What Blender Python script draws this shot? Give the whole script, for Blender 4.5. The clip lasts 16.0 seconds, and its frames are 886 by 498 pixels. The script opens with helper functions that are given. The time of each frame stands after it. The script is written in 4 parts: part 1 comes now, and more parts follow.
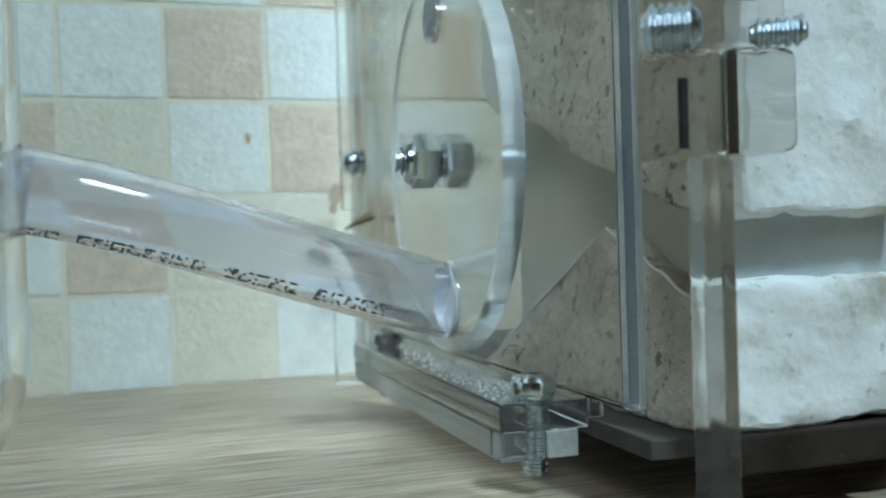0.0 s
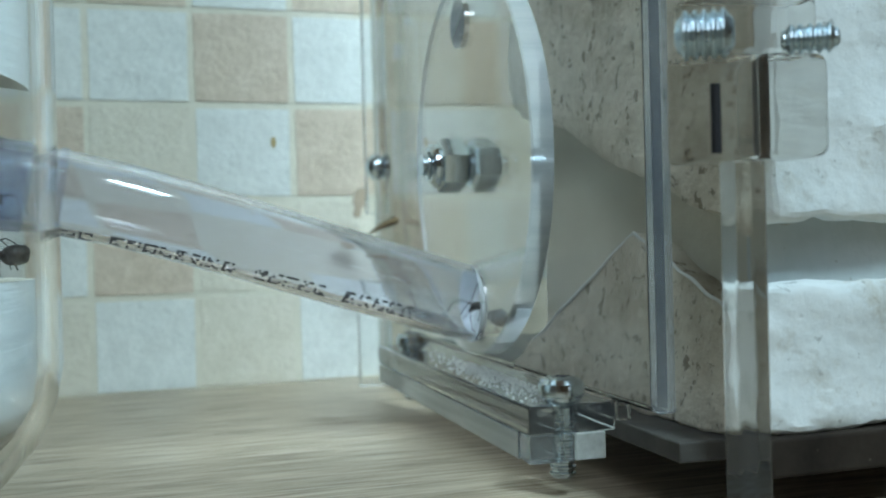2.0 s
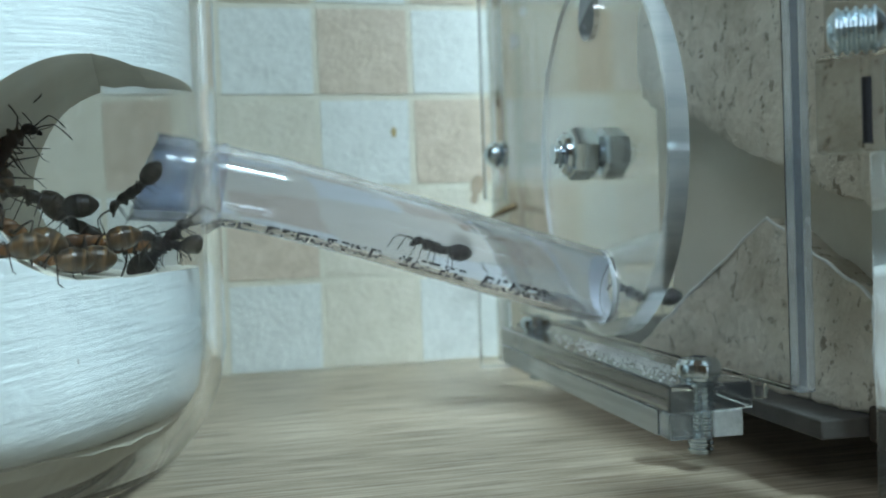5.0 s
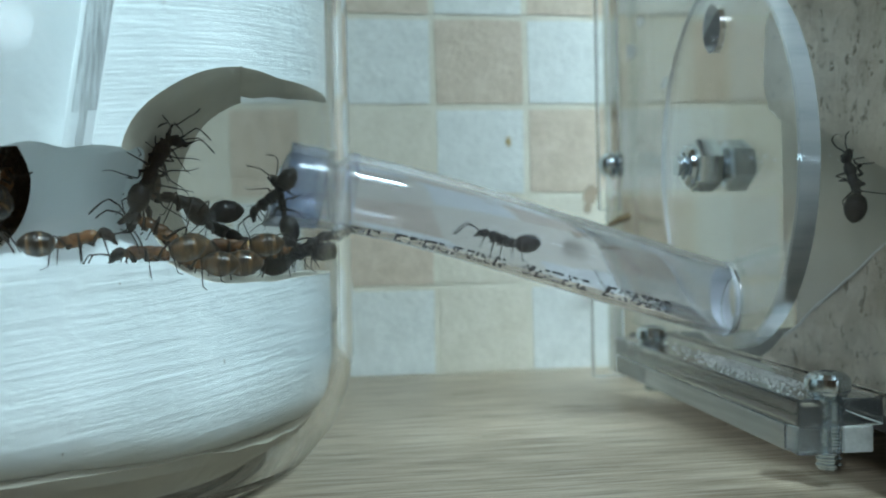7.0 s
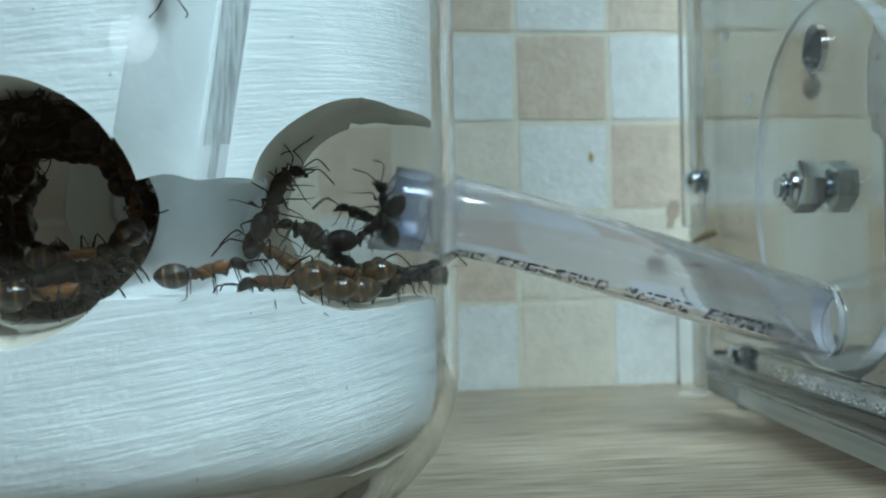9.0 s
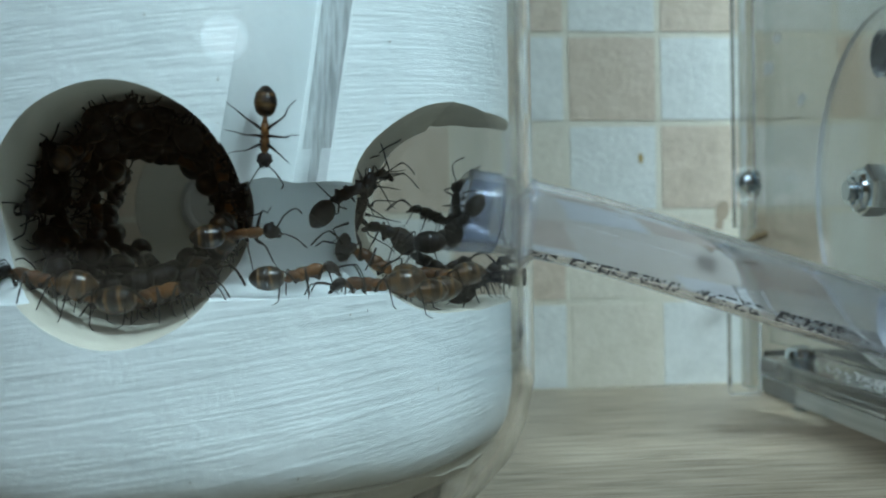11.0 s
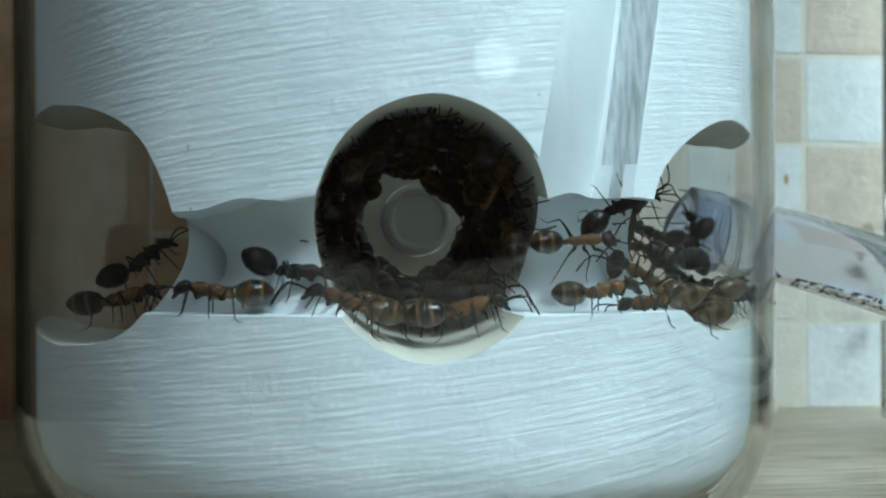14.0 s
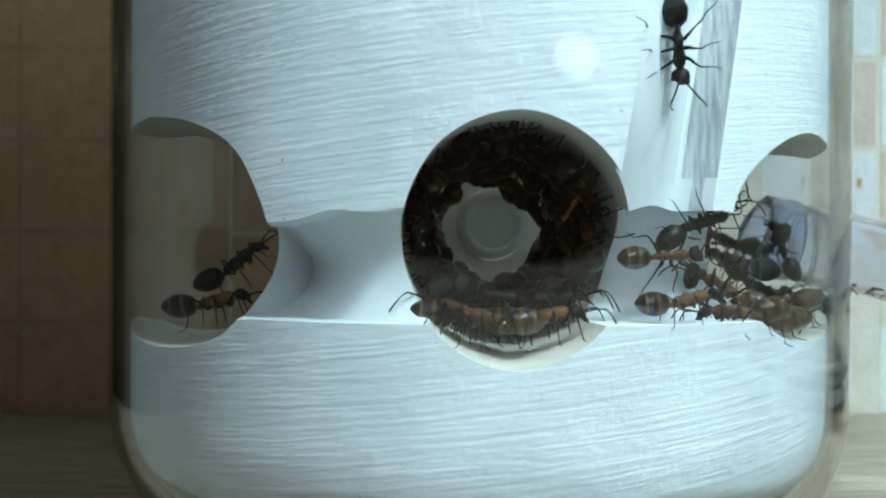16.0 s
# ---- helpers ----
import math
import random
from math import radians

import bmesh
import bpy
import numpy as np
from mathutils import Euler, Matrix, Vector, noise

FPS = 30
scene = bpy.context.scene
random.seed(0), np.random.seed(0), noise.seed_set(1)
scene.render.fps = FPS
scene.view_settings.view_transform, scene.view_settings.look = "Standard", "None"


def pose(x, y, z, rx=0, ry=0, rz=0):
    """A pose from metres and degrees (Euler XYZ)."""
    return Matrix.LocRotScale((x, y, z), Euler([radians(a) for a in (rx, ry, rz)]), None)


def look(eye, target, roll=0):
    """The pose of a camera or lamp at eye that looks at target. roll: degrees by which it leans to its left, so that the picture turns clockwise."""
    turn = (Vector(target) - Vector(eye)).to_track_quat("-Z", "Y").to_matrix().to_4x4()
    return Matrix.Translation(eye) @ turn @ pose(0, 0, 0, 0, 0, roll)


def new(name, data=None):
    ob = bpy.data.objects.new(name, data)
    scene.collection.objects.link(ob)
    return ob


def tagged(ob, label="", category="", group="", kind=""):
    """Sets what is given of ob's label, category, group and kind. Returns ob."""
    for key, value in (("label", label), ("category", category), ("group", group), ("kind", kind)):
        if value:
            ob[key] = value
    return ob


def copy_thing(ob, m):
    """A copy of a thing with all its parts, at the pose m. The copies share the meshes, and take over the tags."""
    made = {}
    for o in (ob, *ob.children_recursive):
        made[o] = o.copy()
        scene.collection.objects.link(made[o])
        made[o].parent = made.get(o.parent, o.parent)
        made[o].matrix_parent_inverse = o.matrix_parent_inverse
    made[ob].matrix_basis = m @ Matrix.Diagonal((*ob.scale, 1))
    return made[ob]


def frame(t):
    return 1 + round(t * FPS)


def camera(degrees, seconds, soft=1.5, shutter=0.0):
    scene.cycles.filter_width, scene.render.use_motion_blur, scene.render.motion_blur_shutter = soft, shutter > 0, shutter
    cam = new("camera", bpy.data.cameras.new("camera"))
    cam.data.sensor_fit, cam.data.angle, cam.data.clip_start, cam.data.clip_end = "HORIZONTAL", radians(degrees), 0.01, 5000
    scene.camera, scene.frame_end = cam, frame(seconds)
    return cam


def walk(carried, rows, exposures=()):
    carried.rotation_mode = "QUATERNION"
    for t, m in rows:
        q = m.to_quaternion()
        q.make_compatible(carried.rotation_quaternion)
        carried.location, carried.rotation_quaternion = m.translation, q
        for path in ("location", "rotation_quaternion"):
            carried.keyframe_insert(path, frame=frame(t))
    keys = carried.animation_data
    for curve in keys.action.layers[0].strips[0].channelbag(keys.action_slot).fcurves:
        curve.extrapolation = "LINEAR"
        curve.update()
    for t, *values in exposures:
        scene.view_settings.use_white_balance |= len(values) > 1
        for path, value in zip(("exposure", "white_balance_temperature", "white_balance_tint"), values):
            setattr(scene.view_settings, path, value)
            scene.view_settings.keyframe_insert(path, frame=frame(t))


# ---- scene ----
cam = camera(44.30, 16.0, 2.0)
PATH = [
    (0, (-0.00062, 0.00242, 0.03231), (0.6656, 1.8879, -0.0028), -1.77),
    (0.5, (-0.00075, 0.00231, 0.03209), (0.6614, 1.8893, 0.0024), -1.63),
    (1, (-0.00148, 0.00179, 0.03218), (0.6548, 1.8908, 0.0038), -1.56),
    (1.5, (-0.00196, 0.00187, 0.03222), (0.6457, 1.8939, 0.007), -1.43),
    (2, (-0.00253, 0.00175, 0.03207), (0.6358, 1.897, 0.008), -1.48),
    (2.5, (-0.00372, 0.0012, 0.03211), (0.6243, 1.8999, 0.0084), -1.54),
    (3, (-0.00458, 0.00114, 0.03196), (0.6039, 1.9062, 0.0079), -1.59),
    (5.5, (-0.01317, -0.00394, 0.03301), (0.4324, 1.9451, -0.0192), -2.03),
    (6, (-0.01416, -0.0045, 0.03312), (0.3843, 1.9549, -0.0119), -1.92),
    (6.5, (-0.01503, -0.0049, 0.03353), (0.3417, 1.9626, -0.0079), -1.52),
    (7, (-0.01644, -0.00463, 0.03325), (0.3032, 1.9694, 0.001), -1.20),
    (7.5, (-0.01901, -0.00513, 0.03425), (0.2721, 1.9734, 0.0076), -1.13),
    (8, (-0.02092, -0.00517, 0.03571), (0.2403, 1.9775, 0.01), -1.18),
    (8.5, (-0.02253, -0.00489, 0.03602), (0.2164, 1.9807, 0.0133), -1.29),
    (11, (-0.03336, -0.00516, 0.0371), (0.1759, 1.9836, 0.0074), -0.91),
    (11.5, (-0.03681, -0.00485, 0.03702), (0.1658, 1.9847, 0.0082), -0.85),
    (12, (-0.04232, -0.00463, 0.03704), (0.1633, 1.9846, 0.009), -0.83),
    (12.5, (-0.04882, -0.00364, 0.03716), (0.1485, 1.9865, 0.0177), -0.75),
    (13, (-0.05187, -0.00332, 0.03747), (0.1288, 1.9885, 0.0261), -0.60),
    (13.5, (-0.05673, -0.00314, 0.03724), (0.1137, 1.9896, 0.0331), -0.45),
    (14, (-0.06324, -0.00237, 0.03704), (0.1174, 1.9894, 0.0423), -0.13),
    (14.5, (-0.06633, -0.00157, 0.03677), (0.1135, 1.9903, 0.0408), 0.12),
    (15, (-0.07099, -0.00253, 0.03674), (0.1055, 1.9896, 0.0467), 0.41),
    (15.5, (-0.07307, -0.00463, 0.03784), (0.0882, 1.9889, 0.0396), 0.46),
    (16, (-0.06602, -0.00588, 0.03883), (0.0053, 1.9928, 0.031), 0.38),
]
walk(cam, [(t, look(eye, target, roll)) for t, eye, target, roll in PATH],
     [(0.0, -.11), (3.0, -.12), (6.5, -.24), (8.5, -.38), (11.0, -.53), (13.0, -.40), (14.5, -.12), (16.0, .06)])

cam.data.dof.use_dof = True
cam.data.dof.focus_distance = 0.127
cam.data.dof.aperture_fstop = 42.0

# ---- light ----
world = bpy.data.worlds.new("world")
scene.world = world
world.use_nodes = True
world.node_tree.nodes["Background"].inputs["Color"].default_value = (.75, .88, 1, 1)
world.node_tree.nodes["Background"].inputs["Strength"].default_value = 0.4


def area(name, eye, target, size, power, colour):
    d = bpy.data.lights.new(name, "AREA")
    d.shape, d.size, d.energy, d.color = "DISK", size, power, colour
    ob = new(name, d)
    ob.matrix_basis = look(eye, target)
    return ob


area("desk_lamp", (.15, -.14, .46), (-.02, .14, .04), .07, 2.25, (.66, .94, 1.07))
glow = area("window_glow", (.43, -1.0, .095), (-.05, .10, .06), .30, .10, (.77, .94, 1.04))
glow.data.shape, glow.data.size, glow.data.size_y = "ELLIPSE", .27, .05
# Added fill from the left front that brightens the box's sandy faces.
area("room_lamp", (-.62, -1.1, 1.1), (0, .1, 0), .6, 5.8, (.77, .93, 1.05))

# ---- helpers of this scene: lengths in centimetres ----
CM = 0.01
TAU = 2 * math.pi


def to_mesh(name, bm, smooth=True, size=CM):
    me = bpy.data.meshes.new(name)
    bmesh.ops.recalc_face_normals(bm, faces=bm.faces[:])
    bm.to_mesh(me)
    bm.free()
    me.transform(Matrix.Scale(size, 4))
    if smooth:
        for p in me.polygons:
            p.use_smooth = True
        me.set_sharp_from_angle(angle=radians(21))
    return me


def part(name, bm, material, parent=None, label="", smooth=True):
    ob = new(name, to_mesh(name, bm, smooth))
    ob.data.materials.append(material)
    if parent is not None:
        ob.parent = parent
    if label:
        tagged(ob, label)
    return ob


def base(name, x, y, z, rz=0.0, rx=0.0, ry=0.0):
    e = new(name)
    e.empty_display_size = 0.005
    e.matrix_basis = pose(x * CM, y * CM, z * CM, rx, ry, rz)
    return e


def put(ob, x, y, z, rx=0, ry=0, rz=0):
    ob.matrix_basis = pose(x * CM, y * CM, z * CM, rx, ry, rz)
    return ob


def box(x0, x1, y0, y1, z0, z1, bevel=0.0, seg=2, bm=None):
    own = bmesh.new()
    bmesh.ops.create_cube(own, size=1.0)
    for v in own.verts:
        v.co = Vector((x0 + (v.co.x + .5) * (x1 - x0), y0 + (v.co.y + .5) * (y1 - y0), z0 + (v.co.z + .5) * (z1 - z0)))
    if bevel:
        bmesh.ops.bevel(own, geom=own.edges[:], offset=bevel, segments=seg, profile=.5, affect="EDGES")
    return join(bm, own)


def join(bm, own):
    if bm is None:
        return own
    me = bpy.data.meshes.new("tmp")
    own.to_mesh(me)
    own.free()
    bm.from_mesh(me)
    bpy.data.meshes.remove(me)
    return bm


def moved(bm, m):
    bmesh.ops.transform(bm, matrix=m, verts=bm.verts[:])
    return bm


def turned(profile, seg=64, closed=True, axis="Z"):
    """A solid of revolution from (radius, height) pairs."""
    bm = bmesh.new()
    rings = []
    for r, h in profile:
        if r < 1e-6:
            rings.append([bm.verts.new((0, 0, h))])
        else:
            rings.append([bm.verts.new((r * math.cos(TAU * i / seg), r * math.sin(TAU * i / seg), h)) for i in range(seg)])
    pairs = list(zip(rings, rings[1:]))
    if closed:
        pairs.append((rings[-1], rings[0]))
    for a, b in pairs:
        for i in range(seg):
            j = (i + 1) % seg
            q = [a[i % len(a)], a[j % len(a)], b[j % len(b)], b[i % len(b)]]
            q = list(dict.fromkeys(q))
            if len(q) > 2:
                bm.faces.new(q)
    if axis == "X":
        moved(bm, Matrix.Rotation(radians(90), 4, "Y"))
    if axis == "Y":
        moved(bm, Matrix.Rotation(radians(-90), 4, "X"))
    return bm


def pipe(points, radii, seg=10, bm=None, caps=True):
    """A tapered pipe along points."""
    bm = bm or bmesh.new()
    pts = [Vector(p) for p in points]
    rings = []
    up = None
    for i, p in enumerate(pts):
        d = (pts[min(i + 1, len(pts) - 1)] - pts[max(i - 1, 0)]).normalized()
        if up is None:
            up = d.orthogonal().normalized()
        up = (up - d * up.dot(d)).normalized()
        side = d.cross(up)
        r = radii[i] if hasattr(radii, "__len__") else radii
        rings.append([bm.verts.new(p + (up * math.cos(TAU * k / seg) + side * math.sin(TAU * k / seg)) * r) for k in range(seg)])
    for a, b in zip(rings, rings[1:]):
        for k in range(seg):
            bm.faces.new((a[k], a[(k + 1) % seg], b[(k + 1) % seg], b[k]))
    if caps:
        bm.faces.new(rings[0][::-1])
        bm.faces.new(rings[-1])
    return bm


def blob(length, width, height, seg=20, rings=14, taper=0.0, bm=None, at=(0, 0, 0), pitch=0.0, squash=1.0):
    """An egg along x, thicker towards +x for taper > 0."""
    own = bmesh.new()
    bmesh.ops.create_uvsphere(own, u_segments=seg, v_segments=rings, radius=1.0)
    for v in own.verts:
        x, y, z = v.co.z, v.co.x, v.co.y
        k = 1 + taper * x
        v.co = Vector((x * length / 2, y * width / 2 * k, z * height / 2 * k))
    moved(own, Matrix.Translation(at) @ Matrix.Rotation(radians(pitch), 4, "Y"))
    return join(bm, own)


# ---- materials ----
class Nodes:
    def __init__(self, name):
        self.mat = bpy.data.materials.new(name)
        self.mat.use_nodes = True
        self.t = self.mat.node_tree
        self.bsdf = self.t.nodes["Principled BSDF"]
        self.out = self.t.nodes["Material Output"]
        self.co = self.add("ShaderNodeTexCoord").outputs["Object"]

    def add(self, kind, **sets):
        n = self.t.nodes.new(kind)
        for k, v in sets.items():
            if k in n.inputs:
                n.inputs[k].default_value = v
        return n

    def link(self, a, b):
        self.t.links.new(a, b)
        return self

    def stretch(self, sx, sy, sz):
        m = self.add("ShaderNodeMapping")
        m.inputs["Scale"].default_value = (sx, sy, sz)
        self.link(self.co, m.inputs["Vector"])
        return m.outputs["Vector"]

    def noise(self, scale, detail=4.0, rough=.6, co=None):
        n = self.add("ShaderNodeTexNoise", Scale=scale, Detail=detail, Roughness=rough)
        self.link(co or self.co, n.inputs["Vector"])
        return n.outputs["Fac"]

    def ramp(self, fac, *stops):
        r = self.add("ShaderNodeValToRGB")
        while len(r.color_ramp.elements) < len(stops):
            r.color_ramp.elements.new(.5)
        for e, (p, c) in zip(r.color_ramp.elements, stops):
            e.position = p
            e.color = (*c, 1) if hasattr(c, "__len__") else (c, c, c, 1)
        self.link(fac, r.inputs["Fac"])
        return r.outputs["Color"]

    def mix(self, fac, a, b, blend="MIX"):
        m = self.add("ShaderNodeMix")
        m.data_type, m.blend_type = "RGBA", blend
        for sock, v in ((m.inputs[0], fac), (m.inputs[6], a), (m.inputs[7], b)):
            if hasattr(v, "is_linked"):
                self.link(v, sock)
            else:
                sock.default_value = (*v, 1) if hasattr(v, "__len__") else v
        return m.outputs[2]

    def colour(self, c):
        if hasattr(c, "is_linked"):
            self.link(c, self.bsdf.inputs["Base Color"])
        else:
            self.bsdf.inputs["Base Color"].default_value = (*c, 1)
        return self

    def set(self, **v):
        names = {"rough": "Roughness", "metal": "Metallic", "ior": "IOR", "trans": "Transmission Weight", "coat": "Coat Weight",
                 "sss": "Subsurface Weight", "spec": "Specular IOR Level"}
        for k, x in v.items():
            s = self.bsdf.inputs[names[k]]
            if hasattr(x, "is_linked"):
                self.link(x, s)
            else:
                s.default_value = x
        return self

    def bump(self, height, strength=.3, distance=.0003):
        b = self.add("ShaderNodeBump", Strength=strength, Distance=distance)
        self.link(height, b.inputs["Height"])
        last = self.bsdf.inputs["Normal"]
        if last.is_linked:
            self.link(last.links[0].from_socket, b.inputs["Normal"])
        self.link(b.outputs["Normal"], last)
        return self


def clear(name, tint, rough=.02, ior=1.49, scratch=.0):
    n = Nodes(name)
    n.colour(tint).set(rough=rough, ior=ior, trans=1.0)
    if scratch:
        n.bump(n.noise(420, 2), scratch, .0004)
        n.set(rough=n.ramp(n.noise(900, 5, .7), (.45, rough), (.8, rough + .05)))
    return n.mat


def tile_paint(name, low, mid, high):
    n = Nodes(name)
    own = n.add("ShaderNodeObjectInfo").outputs["Random"]
    shift = n.add("ShaderNodeMapping")
    place = n.add("ShaderNodeCombineXYZ")
    for i in range(3):
        n.link(own, place.inputs[i])
    spread = n.add("ShaderNodeVectorMath")
    spread.operation = "SCALE"
    spread.inputs["Scale"].default_value = 3.0
    n.link(place.outputs[0], spread.inputs[0])
    n.link(n.co, shift.inputs["Vector"]).link(spread.outputs[0], shift.inputs["Location"])
    co = shift.outputs["Vector"]
    c = n.ramp(n.noise(260, 8, .65, co), (.3, low), (.5, mid), (.72, high))
    n.colour(n.mix(.25, c, n.ramp(n.noise(1500, 4, .6, co), (.35, low), (.7, high))))
    n.set(rough=.42).bump(n.noise(700, 5, .6, co), .55, .0005).bump(n.noise(2400, 3, .6, co), .25, .0002)
    return n.mat


def wood_floor():
    n = Nodes("oak_laminate")
    a = n.noise(1.0, 7, .62, n.stretch(60, 1100, 300))
    b = n.noise(1.0, 5, .6, n.stretch(16, 190, 100))
    c = n.ramp(a, (.36, (.11, .07, .04)), (.45, (.31, .235, .155)), (.55, (.47, .38, .275)), (.66, (.64, .555, .435)))
    n.colour(n.mix(.35, c, n.ramp(b, (.3, (.28, .21, .14)), (.7, (.51, .42, .315)))))
    n.set(rough=n.ramp(a, (.3, .5), (.7, .34))).bump(a, .35, .0004)
    return n.mat


def plaster(name, low, high, speck=.05, brush=True, foot=False):
    n = Nodes(name)
    c = n.ramp(n.noise(90, 6), (.3, low), (.7, high))
    dots = n.ramp(n.noise(1100, 2, .5), (.22, 1.0), (.27, 0.0))
    n.colour(n.mix(n.mix(1.0, dots, (speck,) * 3, "MULTIPLY"), c, (.22, .19, .15)))
    n.set(rough=.8)
    if foot:
        # damp beige stain along the foot of the cast
        axis = n.add("ShaderNodeSeparateXYZ")
        n.link(n.co, axis.inputs[0])
        sway = n.add("ShaderNodeMath")
        sway.operation, sway.inputs[1].default_value = "MULTIPLY_ADD", .005
        n.link(n.noise(70, 5), sway.inputs[0]).link(axis.outputs["Z"], sway.inputs[2])
        damp = n.ramp(sway.outputs[0], (.0112, .7), (.0158, 0.0))
        n.colour(n.mix(damp, n.bsdf.inputs["Base Color"].links[0].from_socket, (.46, .40, .28)))
    if brush:
        tilt = n.add("ShaderNodeMapping")
        tilt.inputs["Rotation"].default_value = (0, radians(7), 0)
        n.link(n.co, tilt.inputs["Vector"])
        for wide, fine, depth in ((60, 1300, .19), (170, 3000, .15)):
            long = n.add("ShaderNodeMapping")
            long.inputs["Scale"].default_value = (wide, wide, fine)
            n.link(tilt.outputs[0], long.inputs["Vector"])
            n.bump(n.ramp(n.noise(1.0, 4, .6, long.outputs[0]), (.38, 0.0), (.64, 1.0)), depth, .0003)
    n.bump(n.noise(1800, 4), .25, .0002).bump(n.noise(160, 3), .5, .0006)
    return n.mat


def sand():
    n = Nodes("sandy_plaster")
    c = n.ramp(n.noise(60, 8, .7), (.28, (.38, .32, .235)), (.5, (.58, .52, .42)), (.72, (.72, .66, .56)))
    dots = n.ramp(n.noise(560, 5, .65), (.36, 1.0), (.43, 0.0))
    rust = n.ramp(n.noise(150, 5, .7), (.58, 0.0), (.68, 1.0))
    c = n.mix(n.mix(1.0, dots, (.75,) * 3, "MULTIPLY"), c, (.15, .115, .075))
    n.colour(n.mix(n.mix(1.0, rust, (.5,) * 3, "MULTIPLY"), c, (.70, .66, .57)))
    n.set(rough=.9).bump(n.noise(700, 6, .7), .8, .0008).bump(n.noise(120, 4), .6, .002)
    return n.mat


def metal(name, c, rough):
    n = Nodes(name)
    n.colour(c).set(metal=1.0, rough=n.ramp(n.noise(800, 4), (.3, rough * .7), (.7, rough * 1.5)))
    n.bump(n.noise(1500, 3), .08, .0001)
    return n.mat


def shell(name, dark, light, rough=.32):
    n = Nodes(name)
    n.colour(n.ramp(n.noise(420, 3), (.35, dark), (.7, light))).set(rough=rough + .10, coat=.5, spec=.15)
    n.bsdf.inputs["Coat Roughness"].default_value = .06
    n.bump(n.noise(3000, 3), .2, .00008)
    return n.mat


def banded(name):
    """Dark plates with thin amber rings between them."""
    n = Nodes(name)
    w = n.add("ShaderNodeTexWave", Scale=235.0, Distortion=1.2)
    w.bands_direction = "X"
    w.inputs["Detail Scale"].default_value = 3.0
    n.link(n.co, w.inputs["Vector"])
    c = n.ramp(w.outputs["Fac"], (.55, (.007, .005, .004)), (.80, (.03, .015, .007)), (.98, (.11, .06, .022)))
    c = n.mix(n.ramp(n.noise(330, 3), (.45, 0.0), (.62, .75)), c, (.10, .052, .018))
    n.colour(c).set(rough=.28, coat=.8, spec=.3)
    n.bsdf.inputs["Coat Roughness"].default_value = .06
    return n.mat


TILE_WHITE = tile_paint("white_tile_glaze", (.68, .69, .65), (.78, .79, .75), (.87, .88, .84))
TILE_CREAM = tile_paint("cream_tile_glaze", (.67, .61, .49), (.75, .69, .57), (.83, .77, .66))
TILE_BEIGE = tile_paint("beige_tile_glaze", (.56, .45, .34), (.67, .55, .43), (.77, .65, .53))
# Brown glaze puts the shade of the left wall into the tile colour.
TILE_SHADE_BROWN = tile_paint("shade_brown_tile_glaze", (.53, .315, .175), (.65, .40, .23), (.74, .48, .295))
GROUT = plaster("cream_grout", (.70, .65, .53), (.80, .75, .63), .1, False)
OAK = wood_floor()
GYPSUM = plaster("white_plaster", (.66, .71, .71), (.79, .835, .835), .8, True, True)
def stained_block():
    n = Nodes("aerated_block")
    c = n.ramp(n.noise(110, 7, .65), (.3, (.70, .74, .74)), (.7, (.84, .87, .87)))
    pits = n.ramp(n.noise(520, 4, .6), (.30, 1.0), (.37, 0.0))
    mould = n.ramp(n.noise(38, 7, .72), (.56, 0.0), (.70, 1.0))
    c = n.mix(n.mix(1.0, pits, (.45,) * 3, "MULTIPLY"), c, (.20, .21, .20))
    n.colour(n.mix(n.mix(1.0, mould, (.7,) * 3, "MULTIPLY"), c, (.30, .23, .11)))
    n.set(rough=.9).bump(n.noise(700, 5, .65), .35, .0005).bump(n.noise(120, 3), .5, .0012)
    return n.mat


def scraped_shade():
    """Plaster pulled with a blade: streaks along the groove, greyed for its wall's shade."""
    n = Nodes("scraped_shade_plaster")
    a = n.noise(1.0, 5, .65, n.stretch(2100, 900, 40))
    b = n.noise(1.0, 4, .6, n.stretch(600, 300, 60))
    n.colour(n.mix(.5, n.ramp(a, (.38, (.12, .13, .13)), (.60, (.58, .63, .63))), n.ramp(b, (.3, (.46, .49, .49)), (.65, (.70, .75, .75)))))
    n.set(rough=.8).bump(a, .6, .0005).bump(n.noise(1800, 4), .25, .0002)
    return n.mat


SCRAPED_SHADE = scraped_shade()
BLOCK = stained_block()
SAND = sand()
GLASS = clear("jar_glass", (.97, .975, .97), .01, 1.5)
ACRYLIC = clear("clear_acrylic", (.96, .972, .97), .0, 1.49)
VINYL = clear("vinyl_tube", (.89, .90, .945), .012, 1.45, .04)
VINYL.node_tree.nodes["Principled BSDF"].inputs["Transmission Weight"].default_value = .985
DUSTY = clear("dusty_acrylic", (.49, .47, .435), .02, 1.3)
SLEEVE = Nodes("cloudy_vinyl").colour((.68, .74, .87)).set(rough=.10, ior=1.33, trans=.95).mat
WORN = clear("worn_acrylic", (.78, .80, .79), .03, 1.45)
WORN.node_tree.nodes["Principled BSDF"].inputs["Transmission Weight"].default_value = .97
SHEET = clear("box_acrylic", (.955, .965, .96), .0, 1.14)
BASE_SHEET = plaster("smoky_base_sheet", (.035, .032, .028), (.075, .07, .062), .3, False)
FROST = Nodes("sawn_acrylic")
FROST.colour(FROST.ramp(FROST.noise(1.0, 4, .6, FROST.stretch(900, 40, 900)), (.35, (.60, .61, .58)), (.65, (.82, .83, .80)))).set(rough=.35, ior=1.2, trans=.72)
FROST = FROST.mat
